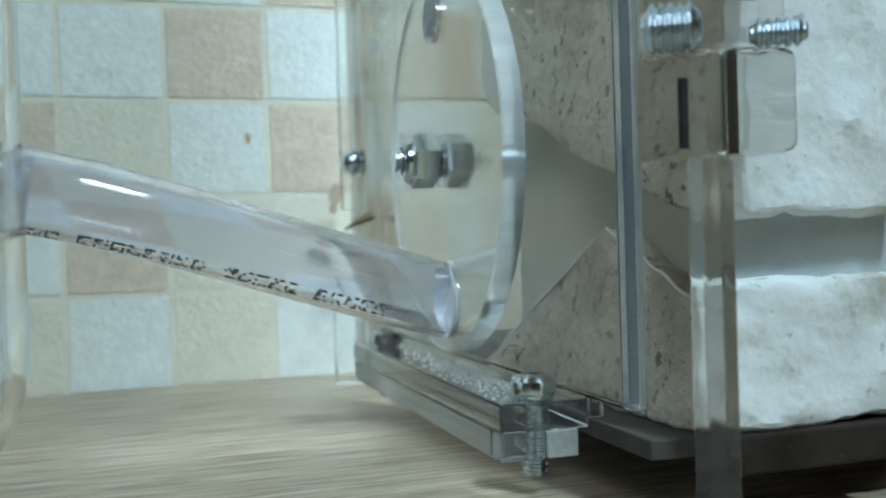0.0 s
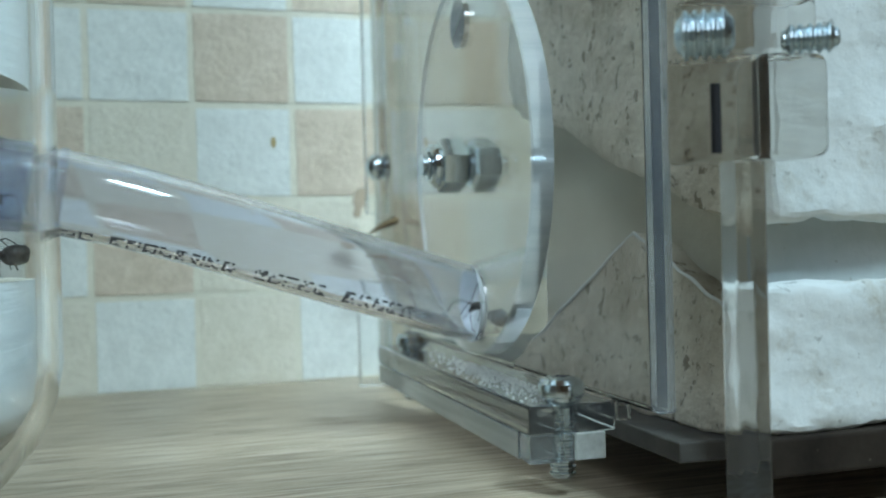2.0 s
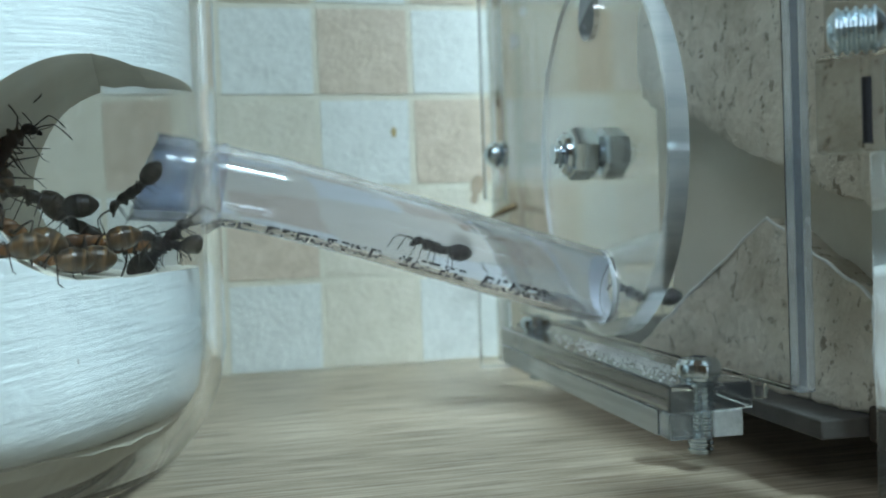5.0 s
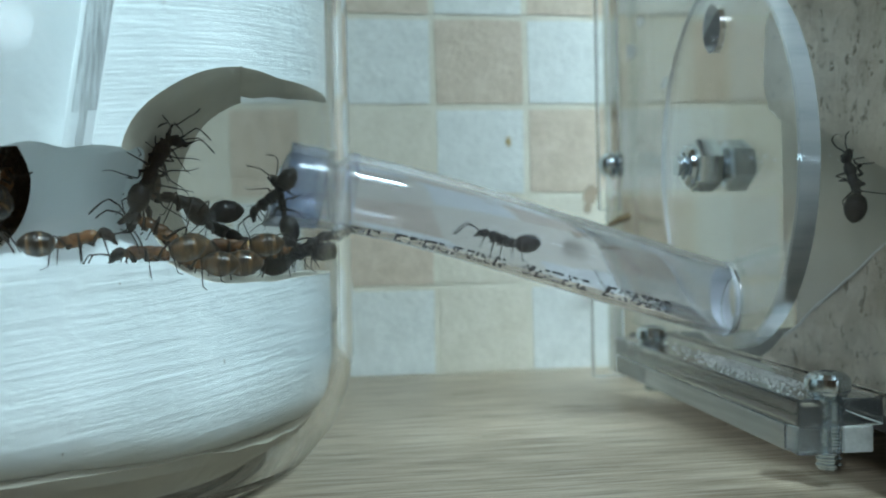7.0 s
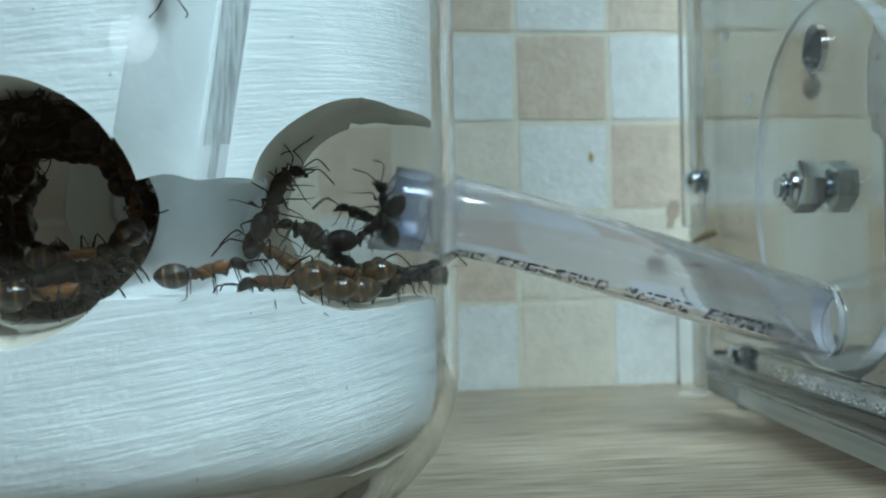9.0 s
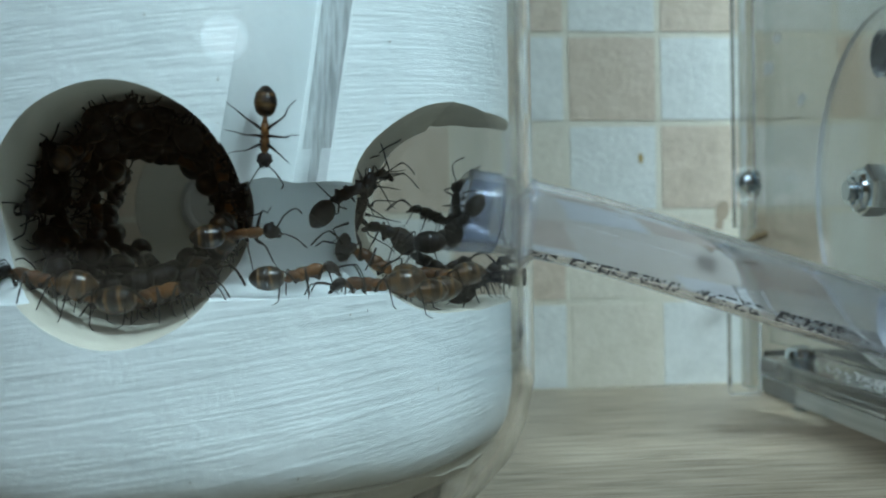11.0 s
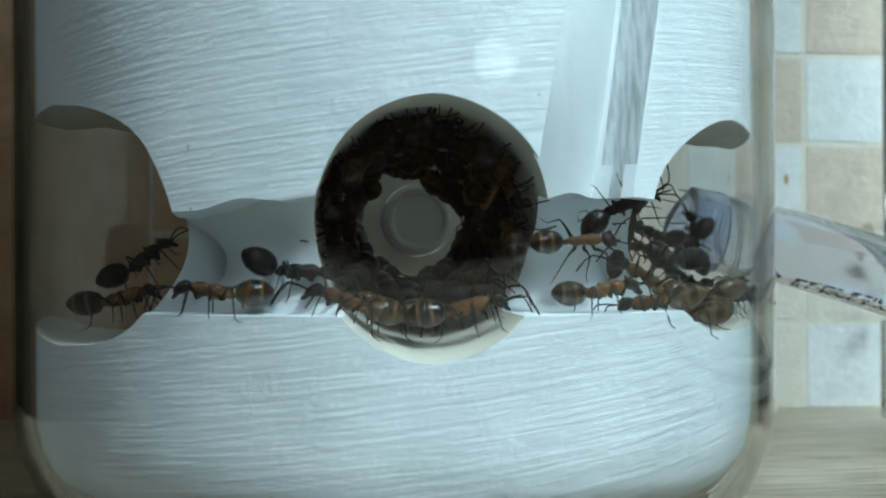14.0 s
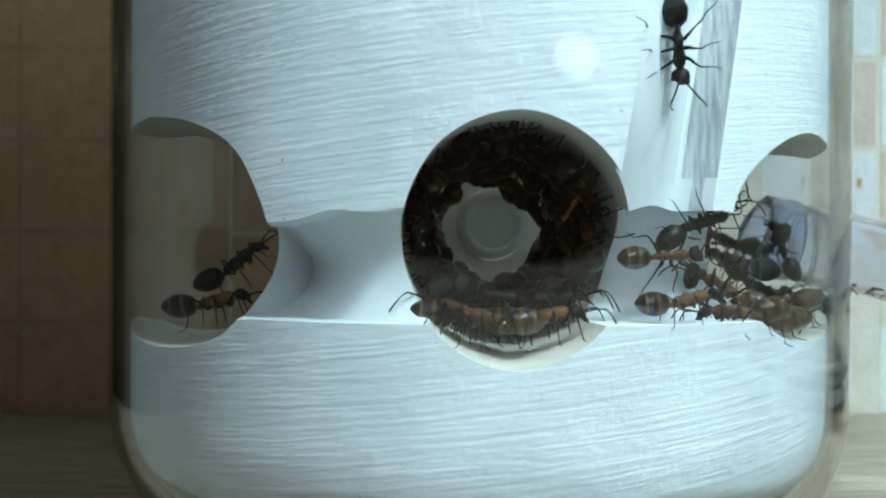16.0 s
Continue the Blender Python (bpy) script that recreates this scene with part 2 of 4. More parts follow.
STEEL = metal("zinc_steel", (.62, .70, .75), .14)
INK = Nodes("black_ink").colour((.01, .01, .014)).set(rough=.6).mat
GREY = plaster("grey_rubber", (.50, .46, .43), (.58, .54, .50), .2, False)
PAINT = plaster("wall_paint", (.42, .29, .17), (.50, .355, .215), .1, False)
DARKWOOD = plaster("dark_board", (.05, .035, .022), (.085, .06, .04), .2, False)
DUST = plaster("plaster_dust", (.55, .55, .52), (.75, .75, .72), .2, False)
STAIN = Nodes("ochre_stain").colour((.42, .30, .10)).set(rough=.5).mat
ANT_DARK = shell("dark_chitin", (.002, .0018, .002), (.010, .006, .005))
ANT_RUST = shell("rusty_chitin", (.035, .014, .006), (.20, .085, .024), .22)
ANT_BAND = banded("banded_chitin")
ANT_LEG = shell("leg_chitin", (.003, .002, .002), (.010, .006, .004), .4)
ANT_RUST.node_tree.nodes["Principled BSDF"].inputs["Coat Weight"].default_value = .6
LARVA = shell("amber_cocoon", (.26, .15, .05), (.42, .28, .11), .5)

# ---- the setting ----
WALL_Y = 24.4
floor = part("floor", box(-90, 90, -10, 26, -3.6, 0, .05), OAK)
tagged(floor, "pale oak-grain laminate worktop with fine streaks", "worktop", kind="structure")
wall = part("wall_back", box(-90, 90, WALL_Y + .025, 26, 0, 130), GROUT)
tagged(wall, "cream-grouted mosaic tile wall behind the worktop", "wall", kind="structure")
# The first two are unseen boards, added to keep light off the left wall.
for nm, b in (("wall_side", (-18.6, -17, -10, WALL_Y - .02, .01, 45)), ("wall_shelf", (-16.98, -8.5, 13.5, WALL_Y - .02, 27, 29)), ("wall_left", (-93, -90, -200, 26, -90, 170)), ("wall_right", (200, 203, -200, 26, -90, 170)), ("wall_front", (-93, 203, -203, -200, -90, 170)),
              ("room_floor", (-93, 203, -200, 26, -93, -90)), ("ceiling", (-93, 203, -200, 26, 170, 173)), ("wall_lower", (-93, 90, 24.6, 26, -90, -3.7)), ("wall_far", (90, 203, 24, 26, -90, 170)), ("wall_upper", (-93, 90, 24.6, 26, 130, 170))):
    tagged(part(nm, box(*b), DARKWOOD if nm in ("wall_side", "wall_shelf") else PAINT), "plain unseen room surface or added light-blocking board", "ceiling" if nm == "ceiling" else "floor" if "floor" in nm else "wall", kind="structure")

# ---- the glass jar ----
JX, JY, JR = -5.51, 15.07, 4.99
# Bores and side chambers are lined in a beiger, darker plaster.
CHAMBER_TONE = plaster("beige_chamber_plaster", (.53, .495, .41), (.67, .635, .535), .5, False)
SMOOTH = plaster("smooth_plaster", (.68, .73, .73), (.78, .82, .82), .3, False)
CAST = (GYPSUM, SCRAPED_SHADE, CHAMBER_TONE, SMOOTH)
jar = base("glass_jar", JX - .045, JY + .12, 0)
tagged(jar, "clear cylindrical glass jar holding a plaster ant nest", "jar")
prof = [(0, .12), (3.0, .10), (3.4, .02), (3.6, .0), (3.9, .05), (4.35, .30), (4.70, .72), (4.90, 1.2), (JR, 1.7), (JR, 24), (4.80, 24), (4.80, 1.72), (4.72, 1.26),
        (4.54, .83), (4.24, .46), (3.82, .23), (3.4, .20), (3.0, .28), (0, .30)]
jar_wall = part("wall", turned([(r * 1.024, z) for r, z in prof], 128, False), GLASS, jar)
jar_wall.visible_shadow = False


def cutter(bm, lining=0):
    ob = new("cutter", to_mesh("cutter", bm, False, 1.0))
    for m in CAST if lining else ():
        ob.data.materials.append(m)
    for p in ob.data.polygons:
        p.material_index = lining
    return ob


def bore(dx, z, r, y0, y1, shift=0.0, r1=None, seg=56, tall=1.0, lip=0.0):
    """A round hole from front to back, slightly uneven."""
    bm = bmesh.new()
    rings = []
    steps = (0, .1, .2, .30, .37, .5, .75, 1)
    for k, f in enumerate(steps):
        rr = r + ((r1 or r) - r) * f
        ring = []
        for i in range(seg):
            a = TAU * i / seg
            w = 1 + .018 * math.sin(3 * a + dx) + .012 * math.sin(7 * a + 5 * f)
            low = 1 + (lip if k < 4 else 0) * max(0, -math.sin(a)) ** 2
            ring.append(bm.verts.new((JX + dx + shift * f + rr * w * math.cos(a), y0 + (y1 - y0) * f, z + rr * tall * low * w * math.sin(a))))
        rings.append(ring)
    for a, b in zip(rings, rings[1:]):
        for i in range(seg):
            bm.faces.new((a[i], a[(i + 1) % seg], b[(i + 1) % seg], b[i]))
    bm.faces.new(rings[0][::-1])
    bm.faces.new(rings[-1])
    bmesh.ops.recalc_face_normals(bm, faces=bm.faces[:])
    return bm


def half_cylinder(r, back, z0, z1):
    """Plaster cast that fills the front of the jar, flat behind, with a soft rounded foot."""
    bm = bmesh.new()
    rings = []
    cx, cy = JX - .06, JY + .10
    a1 = math.asin(max(-1, min(1, (cy - back) / r)))
    n = 90
    for z, rr in ((z0 + .0, r - .75), (z0 + .10, r - .38), (z0 + .27, r - .14), (z0 + .5, r - .04), (z0 + .9, r), (3.0, r), (5.5, r), (7.4, r), (11, r), (z1, r)):
        ring = []
        for i in range(n + 1):
            a = -math.pi + a1 + (math.pi - 2 * a1) * i / n
            x, y = rr * math.cos(a), cy + rr * math.sin(a)
            ring.append(bm.verts.new((cx + x, min(y, back), z + .03 * math.sin(9 * a) * (z < 2))))
        rings.append(ring)
    for p, q in zip(rings, rings[1:]):
        m = len(p)
        for i in range(m):
            bm.faces.new((p[i], p[(i + 1) % m], q[(i + 1) % m], q[i]))
    bm.faces.new(rings[0][::-1])
    bm.faces.new(rings[-1])
    bmesh.ops.recalc_face_normals(bm, faces=bm.faces[:])
    return bm


BACK = 14.7
nest = new("plaster_nest", to_mesh("plaster_nest", half_cylinder(4.80, BACK, .82, 22.0), False, 1.0))
for m in CAST:
    nest.data.materials.append(m)


def channel(a0, a1, z0, z1, depth, lean=0.0, bulge=.0, n=18, ramp=False, slope=0.0):
    """A passage cut into the front, from angle a0 to a1 (degrees off the front), between two heights."""
    bm = bmesh.new()
    rows = []
    m = 8
    for k in range(m + 1):
        f = k / m
        z = z0 + (z1 - z0) * f
        d = depth * (.5 + .5 * math.sin(math.pi * min(max(f, .03), .97)) ** .6) if bulge else depth
        row = []
        for i in range(n + 1):
            g = i / n
            a = radians(a0 + (a1 - a0) * g + lean * f)
            dd = d * (1 + bulge * (1 - g) ** 2)
            if ramp:
                low = .03 + .82 * max(0, 1 - f / .26)
                dd = d * (low + (1 - low) * (g / .87) ** 1.5 if g < .87 else 1 - .98 * ((g - .87) / .13) ** 1.05)
            wave = f * (slope * (g - .5) + .03 * math.sin(11 * g + a0) + .02 * math.sin(23 * g))
            row.append((a, dd, z + wave))
        rows.append(row)
    outer = [[bm.verts.new((JX + 5.2 * math.sin(a), JY - 5.2 * math.cos(a), z)) for a, _, z in row] for row in rows]
    inner = [[bm.verts.new((JX + (4.7 - d) * math.sin(a), JY - (4.7 - d) * math.cos(a), z)) for a, d, z in row] for row in rows]
    for grid, flip in ((outer, 1), (inner, -1)):
        for k in range(m):
            for i in range(n):
                q = (grid[k][i], grid[k][i + 1], grid[k + 1][i + 1], grid[k + 1][i])
                bm.faces.new(q[::flip])
    for k in range(m):
        bm.faces.new((outer[k][0], inner[k][0], inner[k + 1][0], outer[k + 1][0]))
        bm.faces.new((outer[k][n], inner[k][n], inner[k + 1][n], outer[k + 1][n]))
    for i in range(n):
        bm.faces.new((outer[0][i], inner[0][i], inner[0][i + 1], outer[0][i + 1]))
        bm.faces.new((outer[m][i], inner[m][i], inner[m][i + 1], outer[m][i + 1]))
    bmesh.ops.recalc_face_normals(bm, faces=bm.faces[:])
    return bm


def sunk_bore(x, z, rows, seg=72):
    """A round hole with a countersunk mouth: rows of depth, radius, rise and drift of the centre, height over width."""
    bm = bmesh.new()
    rings = []
    for y, r, up, drift, tall in rows:
        ring = []
        for i in range(seg):
            a = TAU * i / seg
            w = 1 + .006 * math.sin(3 * a + 1) + .004 * math.sin(8 * a + 2 * y)
            ring.append(bm.verts.new((JX + x + drift + r * w * math.cos(a), y, z + up + r * tall * w * math.sin(a))))
        rings.append(ring)
    for a, b in zip(rings, rings[1:]):
        for i in range(seg):
            bm.faces.new((a[i], a[(i + 1) % seg], b[(i + 1) % seg], b[i]))
    bm.faces.new(rings[0][::-1])
    bm.faces.new(rings[-1])
    bmesh.ops.recalc_face_normals(bm, faces=bm.faces[:])
    return bm


CZ = 3.98


def slot(x0, x1, lo, hi, end):
    """A side chamber carried on to the glass, with an uneven roof and floor."""
    bm = box(JX + x0, JX + x1, 8, 16, lo, hi)
    bmesh.ops.subdivide_edges(bm, edges=bm.edges[:], cuts=5, use_grid_fill=True)
    for v in bm.verts:
        f = abs(v.co.x - JX - x0) / abs(x1 - x0)
        w = .03 * math.sin(9 * v.co.x) + .02 * math.sin(6 * v.co.y)
        v.co.z += (w - end * f) if v.co.z > 4.5 else (w + end * f) if v.co.z < 3.4 else 0
    return bm


cuts = [bore(-3.6, CZ, 1.20, 8, 16, -.3, None, 56, 1.1, lip=.0), sunk_bore(.07, 3.94, ((8, 1.20, 0, 0, 1.10), (10.35, 1.195, 0, 0, 1.10), (10.6, 1.20, .01, .01, 1.08), (11.2, 1.21, .06, .02, 1.05),
                                                                          (12, 1.225, .12, .04, 1.01), (12.6, 1.15, .12, .03, 1), (13.3, 1.05, .12, 0, 1), (14.7, .91, .10, -.05, 1), (16, .88, .10, -.05, 1))), bore(3.27, CZ, 1.21, 8, 16, .75),
        channel(-43, -10, 3.08, 4.17, .55, slope=.24, bulge=1.8), channel(10, 41, 3.07, 4.28, 1.35, bulge=.35),
        channel(12.2, 26.5, 4.0, 9.0, .46, 11.0, ramp=True, n=26)]
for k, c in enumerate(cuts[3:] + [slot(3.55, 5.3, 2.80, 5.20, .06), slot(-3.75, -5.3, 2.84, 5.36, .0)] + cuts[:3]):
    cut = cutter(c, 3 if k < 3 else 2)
    mod = nest.modifiers.new("cut", "BOOLEAN")
    mod.operation, mod.object, mod.solver = "DIFFERENCE", cut, "EXACT"
    done = bpy.data.meshes.new_from_object(nest.evaluated_get(bpy.context.evaluated_depsgraph_get()))
    nest.modifiers.remove(mod)
    nest.data = done
    bpy.data.objects.remove(cut)
nest.data.transform(Matrix.Scale(CM, 4))
nest.data.set_sharp_from_angle(angle=radians(38))
for p in nest.data.polygons:
    p.use_smooth = True
nest.data.name = "plaster_nest"
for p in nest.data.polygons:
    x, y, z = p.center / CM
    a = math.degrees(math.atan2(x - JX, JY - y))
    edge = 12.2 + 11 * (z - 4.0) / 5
    # Only the groove's right wall takes the streaked plaster with shade in its greys.
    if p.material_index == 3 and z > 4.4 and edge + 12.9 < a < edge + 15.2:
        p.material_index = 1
tagged(nest, "white brushed plaster cast with round drilled chambers inside the jar", "ant nest")

# Added layer under the cast; its brown stands for the shade down there.
bm = turned([(0, .33), (3.3, .33), (3.8, .38), (4.2, .60), (4.48, .80), (4.57, .93), (4.50, .98), (0, .98)], 96, False)
for v in bm.verts:
    if v.co.z > .9 and v.co.xy.length > 1:
        v.co.z += .06 * noise.noise(v.co * .9) + .03 * noise.noise(v.co * 4)
bed = part("damp_bed", bm, plaster("foot_shade_brown", (.36, .325, .255), (.47, .43, .35), .4, False))
put(bed, JX - .045, JY + .12, 0)
tagged(bed, "brown layer added in the jar foot, toned like shade", "plaster bed")

# a round stopper on the rear glass, seen through the middle bore
port = base("stopper", -5.13, 17.3, 4.24, 0, 90)
tagged(port, "round grey rubber stopper set in the rear of the jar", "stopper")
part("plug", turned([(0, .0), (.50, .0), (.57, -.05), (.585, -.5), (.585, -2.45), (0, -2.45)], 40), GREY, port)
part("flange", turned([(.60, -.42), (1.30, -.42), (1.33, -.38), (1.33, -.30), (1.30, -.27), (.60, -.27)], 56), plaster("cream_flange", (.62, .56, .48), (.72, .66, .57), .2, False), port, "cream flange round the stopper")
part("rim", turned([(.40, .002), (.43, .035), (.49, .035), (.51, .002)], 40), GREY, port)

# ---- the vinyl tube ----
TUBE = [(-1.45, 15.25, 4.06), (-.95, 15.27, 4.0), (-.4, 15.29, 3.9), (.3, 15.3, 3.74), (1.2, 15.32, 3.48), (2.4, 15.35, 3.10), (3.6, 15.38, 2.71), (4.6, 15.41, 2.40), (5.2, 15.42, 2.22), (5.5, 15.43, 2.16)]


def tube_at(s):
    """Point and direction along the tube's axis, s from 0 to 1."""
    f = s * (len(TUBE) - 1)
    i = min(int(f), len(TUBE) - 2)
    a, b = Vector(TUBE[i]), Vector(TUBE[i + 1])
    return a.lerp(b, f - i), (b - a).normalized()


tube = base("vinyl_tube", -.45, 15.29, 3.9)
tagged(tube, "clear flexible vinyl tube with dotted print joining jar and box", "tube")
O = Vector((-.45, 15.29, 3.9))
RO, RI = .565, .47
dense = [tube_at(k / 48)[0] - O for k in range(49)]
bm = bmesh.new()
pipe(dense, RO, 40, bm, False)
pipe(dense, RI, 40, bm, False)
bm.verts.ensure_lookup_table()
for end in (0, 48):
    for k in range(40):
        bm.faces.new((bm.verts[end * 40 + k], bm.verts[end * 40 + (k + 1) % 40], bm.verts[49 * 40 + end * 40 + (k + 1) % 40], bm.verts[49 * 40 + end * 40 + k]))
for v in bm.verts:
    # the inner end is cut on the slant
    if v.co.x < -.75:
        v.co.x += (v.co.z - .1) * .28 * min(1, (-.75 - v.co.x) / .2)
hose = part("hose", bm, VINYL, tube)
hose.visible_shadow = False
lip_pts = [tube_at(k / 90)[0] - O for k in range(13)]
sleeve = pipe(lip_pts, RO + .03, 40, None, False)
pipe(lip_pts, RI - .02, 40, sleeve, False)
sleeve.verts.ensure_lookup_table()
for end in (0, 12):
    for k in range(40):
        sleeve.faces.new((sleeve.verts[end * 40 + k], sleeve.verts[end * 40 + (k + 1) % 40], sleeve.verts[13 * 40 + end * 40 + (k + 1) % 40], sleeve.verts[13 * 40 + end * 40 + k]))
for v in sleeve.verts:
    if v.co.x < -.6:
        v.co.x += ((v.co.z - .1) * .28 + .05 * noise.noise((v.co.z * 5, v.co.y * 5, 1)) - .02) * min(1, (-.6 - v.co.x) / .2)
mouth = part("mouth", sleeve, SLEEVE, tube, "cloudy bluish ragged tube mouth")
mouth.visible_shadow = False


# dotted print along the lower side of the tube, too small to read
def tube_x(x):
    for p, q in zip(TUBE, TUBE[1:]):
        if p[0] <= x <= q[0]:
            f = (x - p[0]) / (q[0] - p[0])
            return Vector(p).lerp(Vector(q), f), (Vector(q) - Vector(p)).normalized()


ink_rnd = random.Random(4)
ink = bmesh.new()
for letter in range(23):
    if letter in (2, 11, 17):
        continue
    shape = [[ink_rnd.random() < (.72 if r in (0, 4) or c == 0 else .22) for c in range(5)] for r in range(5)]
    for col in range(5):
        for row in range(5):
            if shape[row][col]:
                x = -.30 + letter * .205 + col * .034
                c, d = tube_x(x)
                a = math.asin(.975 - .20 * (x + .3) / 4.7) - .08 * row
                up = (Vector((0, 0, 1)) - d * d.z).normalized()
                fore = up.cross(d) * (1 if up.cross(d).y < 0 else -1)
                out = fore * math.cos(a) - up * math.sin(a)
                q = box(-.017, .017, -.003, .003, -.017, .017)
                turn = Matrix((d, out, d.cross(out))).transposed().to_4x4()
                turn.translation = c - O + out * (RO + .002)
                join(ink, moved(q, turn))
tagged(part("print", ink, INK, tube, "row of small dotted black print", False), kind="stuff")
ring = turned([(RO + .004, -.05), (RO + .03, -.05), (RO + .04, .0), (RO + .03, .06), (RO + .004, .06)], 40)
moved(ring, Matrix.Rotation(radians(90 + 10), 4, "Y"))
collar = part("collar", ring, VINYL, tube, "clear swollen collar at the jar wall")
collar.visible_shadow = False
foot = part("foot_ring", turned([(3.25, .0), (3.55, -.0), (3.62, .03), (3.5, .09), (3.3, .09)], 96), GLASS, jar)
foot.visible_shadow = False

# ---- the acrylic box ----
BXY = (5.75, 16.0)
BYAW = -2.9


def in_box(name, label, category, x=0, y=0, z=0, group=""):
    m = pose(BXY[0] * CM, BXY[1] * CM, 0, 0, 0, BYAW) @ pose(x * CM, y * CM, z * CM)
    e = new(name)
    e.empty_display_size = .005
    e.matrix_basis = m
    return tagged(e, label, category, group)


# Near-black brown of the tray below the white block.
TRAY_DARK = plaster("near_black_board", (.022, .017, .014), (.055, .043, .034), .3, False)
TRAY_DARK.node_tree.nodes["Principled BSDF"].inputs["Specular IOR Level"].default_value = .1
EDGE = Nodes("polished_edge")
EDGE.colour(EDGE.ramp(EDGE.noise(1.0, 4, .6, EDGE.stretch(200, 200, 60)), (.3, (.60, .66, .72)), (.6, (.86, .89, .91)))).set(rough=.12, ior=1.07, trans=.90)
EDGE = EDGE.mat


def edged(ob):
    """Gives the narrow faces of a sheet their own cut-edge surface."""
    ob.data.materials.append(EDGE)
    big = max(p.area for p in ob.data.polygons)
    for p in ob.data.polygons:
        if p.area < big * .45:
            p.material_index = 1
    return ob


arena = in_box("acrylic_box", "clear acrylic ant box of screwed sheets on the worktop", "ant box")
for nm, b in (("side_sheet", (.30, .52, -4.995, 7.0, 1.17, 14)), ("rear_strip", (-.36, .13, 7.05, 7.3, 3.72, 14)), ("back_sheet", (-.02, 17, 7.35, 7.9, .05, 14)), ("far_sheet", (16.6, 16.9, -6.3, 7.3, .05, 14)),
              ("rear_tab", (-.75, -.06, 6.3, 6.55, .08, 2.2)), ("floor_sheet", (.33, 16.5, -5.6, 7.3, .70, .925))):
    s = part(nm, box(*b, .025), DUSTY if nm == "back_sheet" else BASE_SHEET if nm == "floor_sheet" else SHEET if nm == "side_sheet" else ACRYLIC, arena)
    if nm not in ("floor_sheet", "side_sheet"):
        edged(s)
    s.visible_shadow = nm == "floor_sheet"
s = part("end_strip", box(.30, .52, -5.20, -5.0, 1.17, 14, .03), EDGE, arena, "polished cut end of the side sheet")
s.visible_shadow = False

# flange of two layers with screws
flange = in_box("acrylic_flange", "two-layer clear acrylic flange screwed along the box foot", "flange")
part("upper_strip", box(-.80, .31, -4.05, 4.3, .81, 1.16, .03), WORN, flange).visible_shadow = False
sawn = part("lower_strip", box(-.80, .28, -3.62, 4.25, .46, .80, .03), WORN, flange)
sawn.visible_shadow = False
sawn.data.materials.append(FROST)
for p in sawn.data.polygons:
    if p.normal.x < -.5:
        p.material_index = 1
part("lower_block", box(-.78, -.20, -4.0, -3.63, .46, .80, .03), WORN, flange, "clear end block under the screw").visible_shadow = False
part("sawn_block", box(-.19, .20, -3.99, -3.63, .47, .80, .02), FROST, flange, "sawn pale end block").visible_shadow = False
part("inner_tab", box(.33, .52, -4.05, -3.85, .92, 1.16, .02), WORN, flange)


def pan_screw(name="machine_screw"):
    e = new(name)
    head = part("head", turned([(0, .295), (.14, .29), (.225, .265), (.275, .21), (.285, .15), (.285, .07), (.275, .045), (.24, .04), (.24, .0), (0, 0)], 32), STEEL, e)
    x = box(-.11, .11, -.022, .022, .25, .297)
    x = box(-.022, .022, -.11, .11, .25, .297, bm=x)
    part("slot", x, INK, head)
    pts = [(0, 0, -.0 - .02 * i) for i in range(48)]
    part("shank", pipe(pts, [.145 + (.02 if i % 4 < 2 else -.012) for i in range(48)], 14), STEEL, e)
    return e


screw = pan_screw()
m0 = pose(BXY[0] * CM, BXY[1] * CM, 0, 0, 0, BYAW)
screw.matrix_basis = m0 @ pose(-.26 * CM, -3.72 * CM, 1.17 * CM)
tagged(screw, "zinc-plated pan-head screw with washer through the flange", "screw", "flange screws")
copy_thing(screw, m0 @ pose(-.40 * CM, 3.2 * CM, 1.17 * CM, 0, 0, 40))
dome = in_box("dome_nut", "polished zinc dome nut on the box side", "nut", -.02, 6.85, 4.72)
part("cap", blob(.5, .56, .56, 24, 16, at=(-.16, 0, 0)), STEEL, dome)
part("collar", moved(turned([(.1, 0), (.3, 0), (.31, .05), (.3, .1), (.1, .1)], 28), Matrix.Rotation(radians(-90), 4, "Y") @ Matrix.Translation((0, 0, -.08))), STEEL, dome)
part("stud", pipe([(0, 0, 0), (.12, 0, 0)], .12, 14), STEEL, dome)

# the round shutter
disc = in_box("shutter_disc", "thick clear acrylic disc bolted to the box side", "disc", -.12, -.50, 4.29)


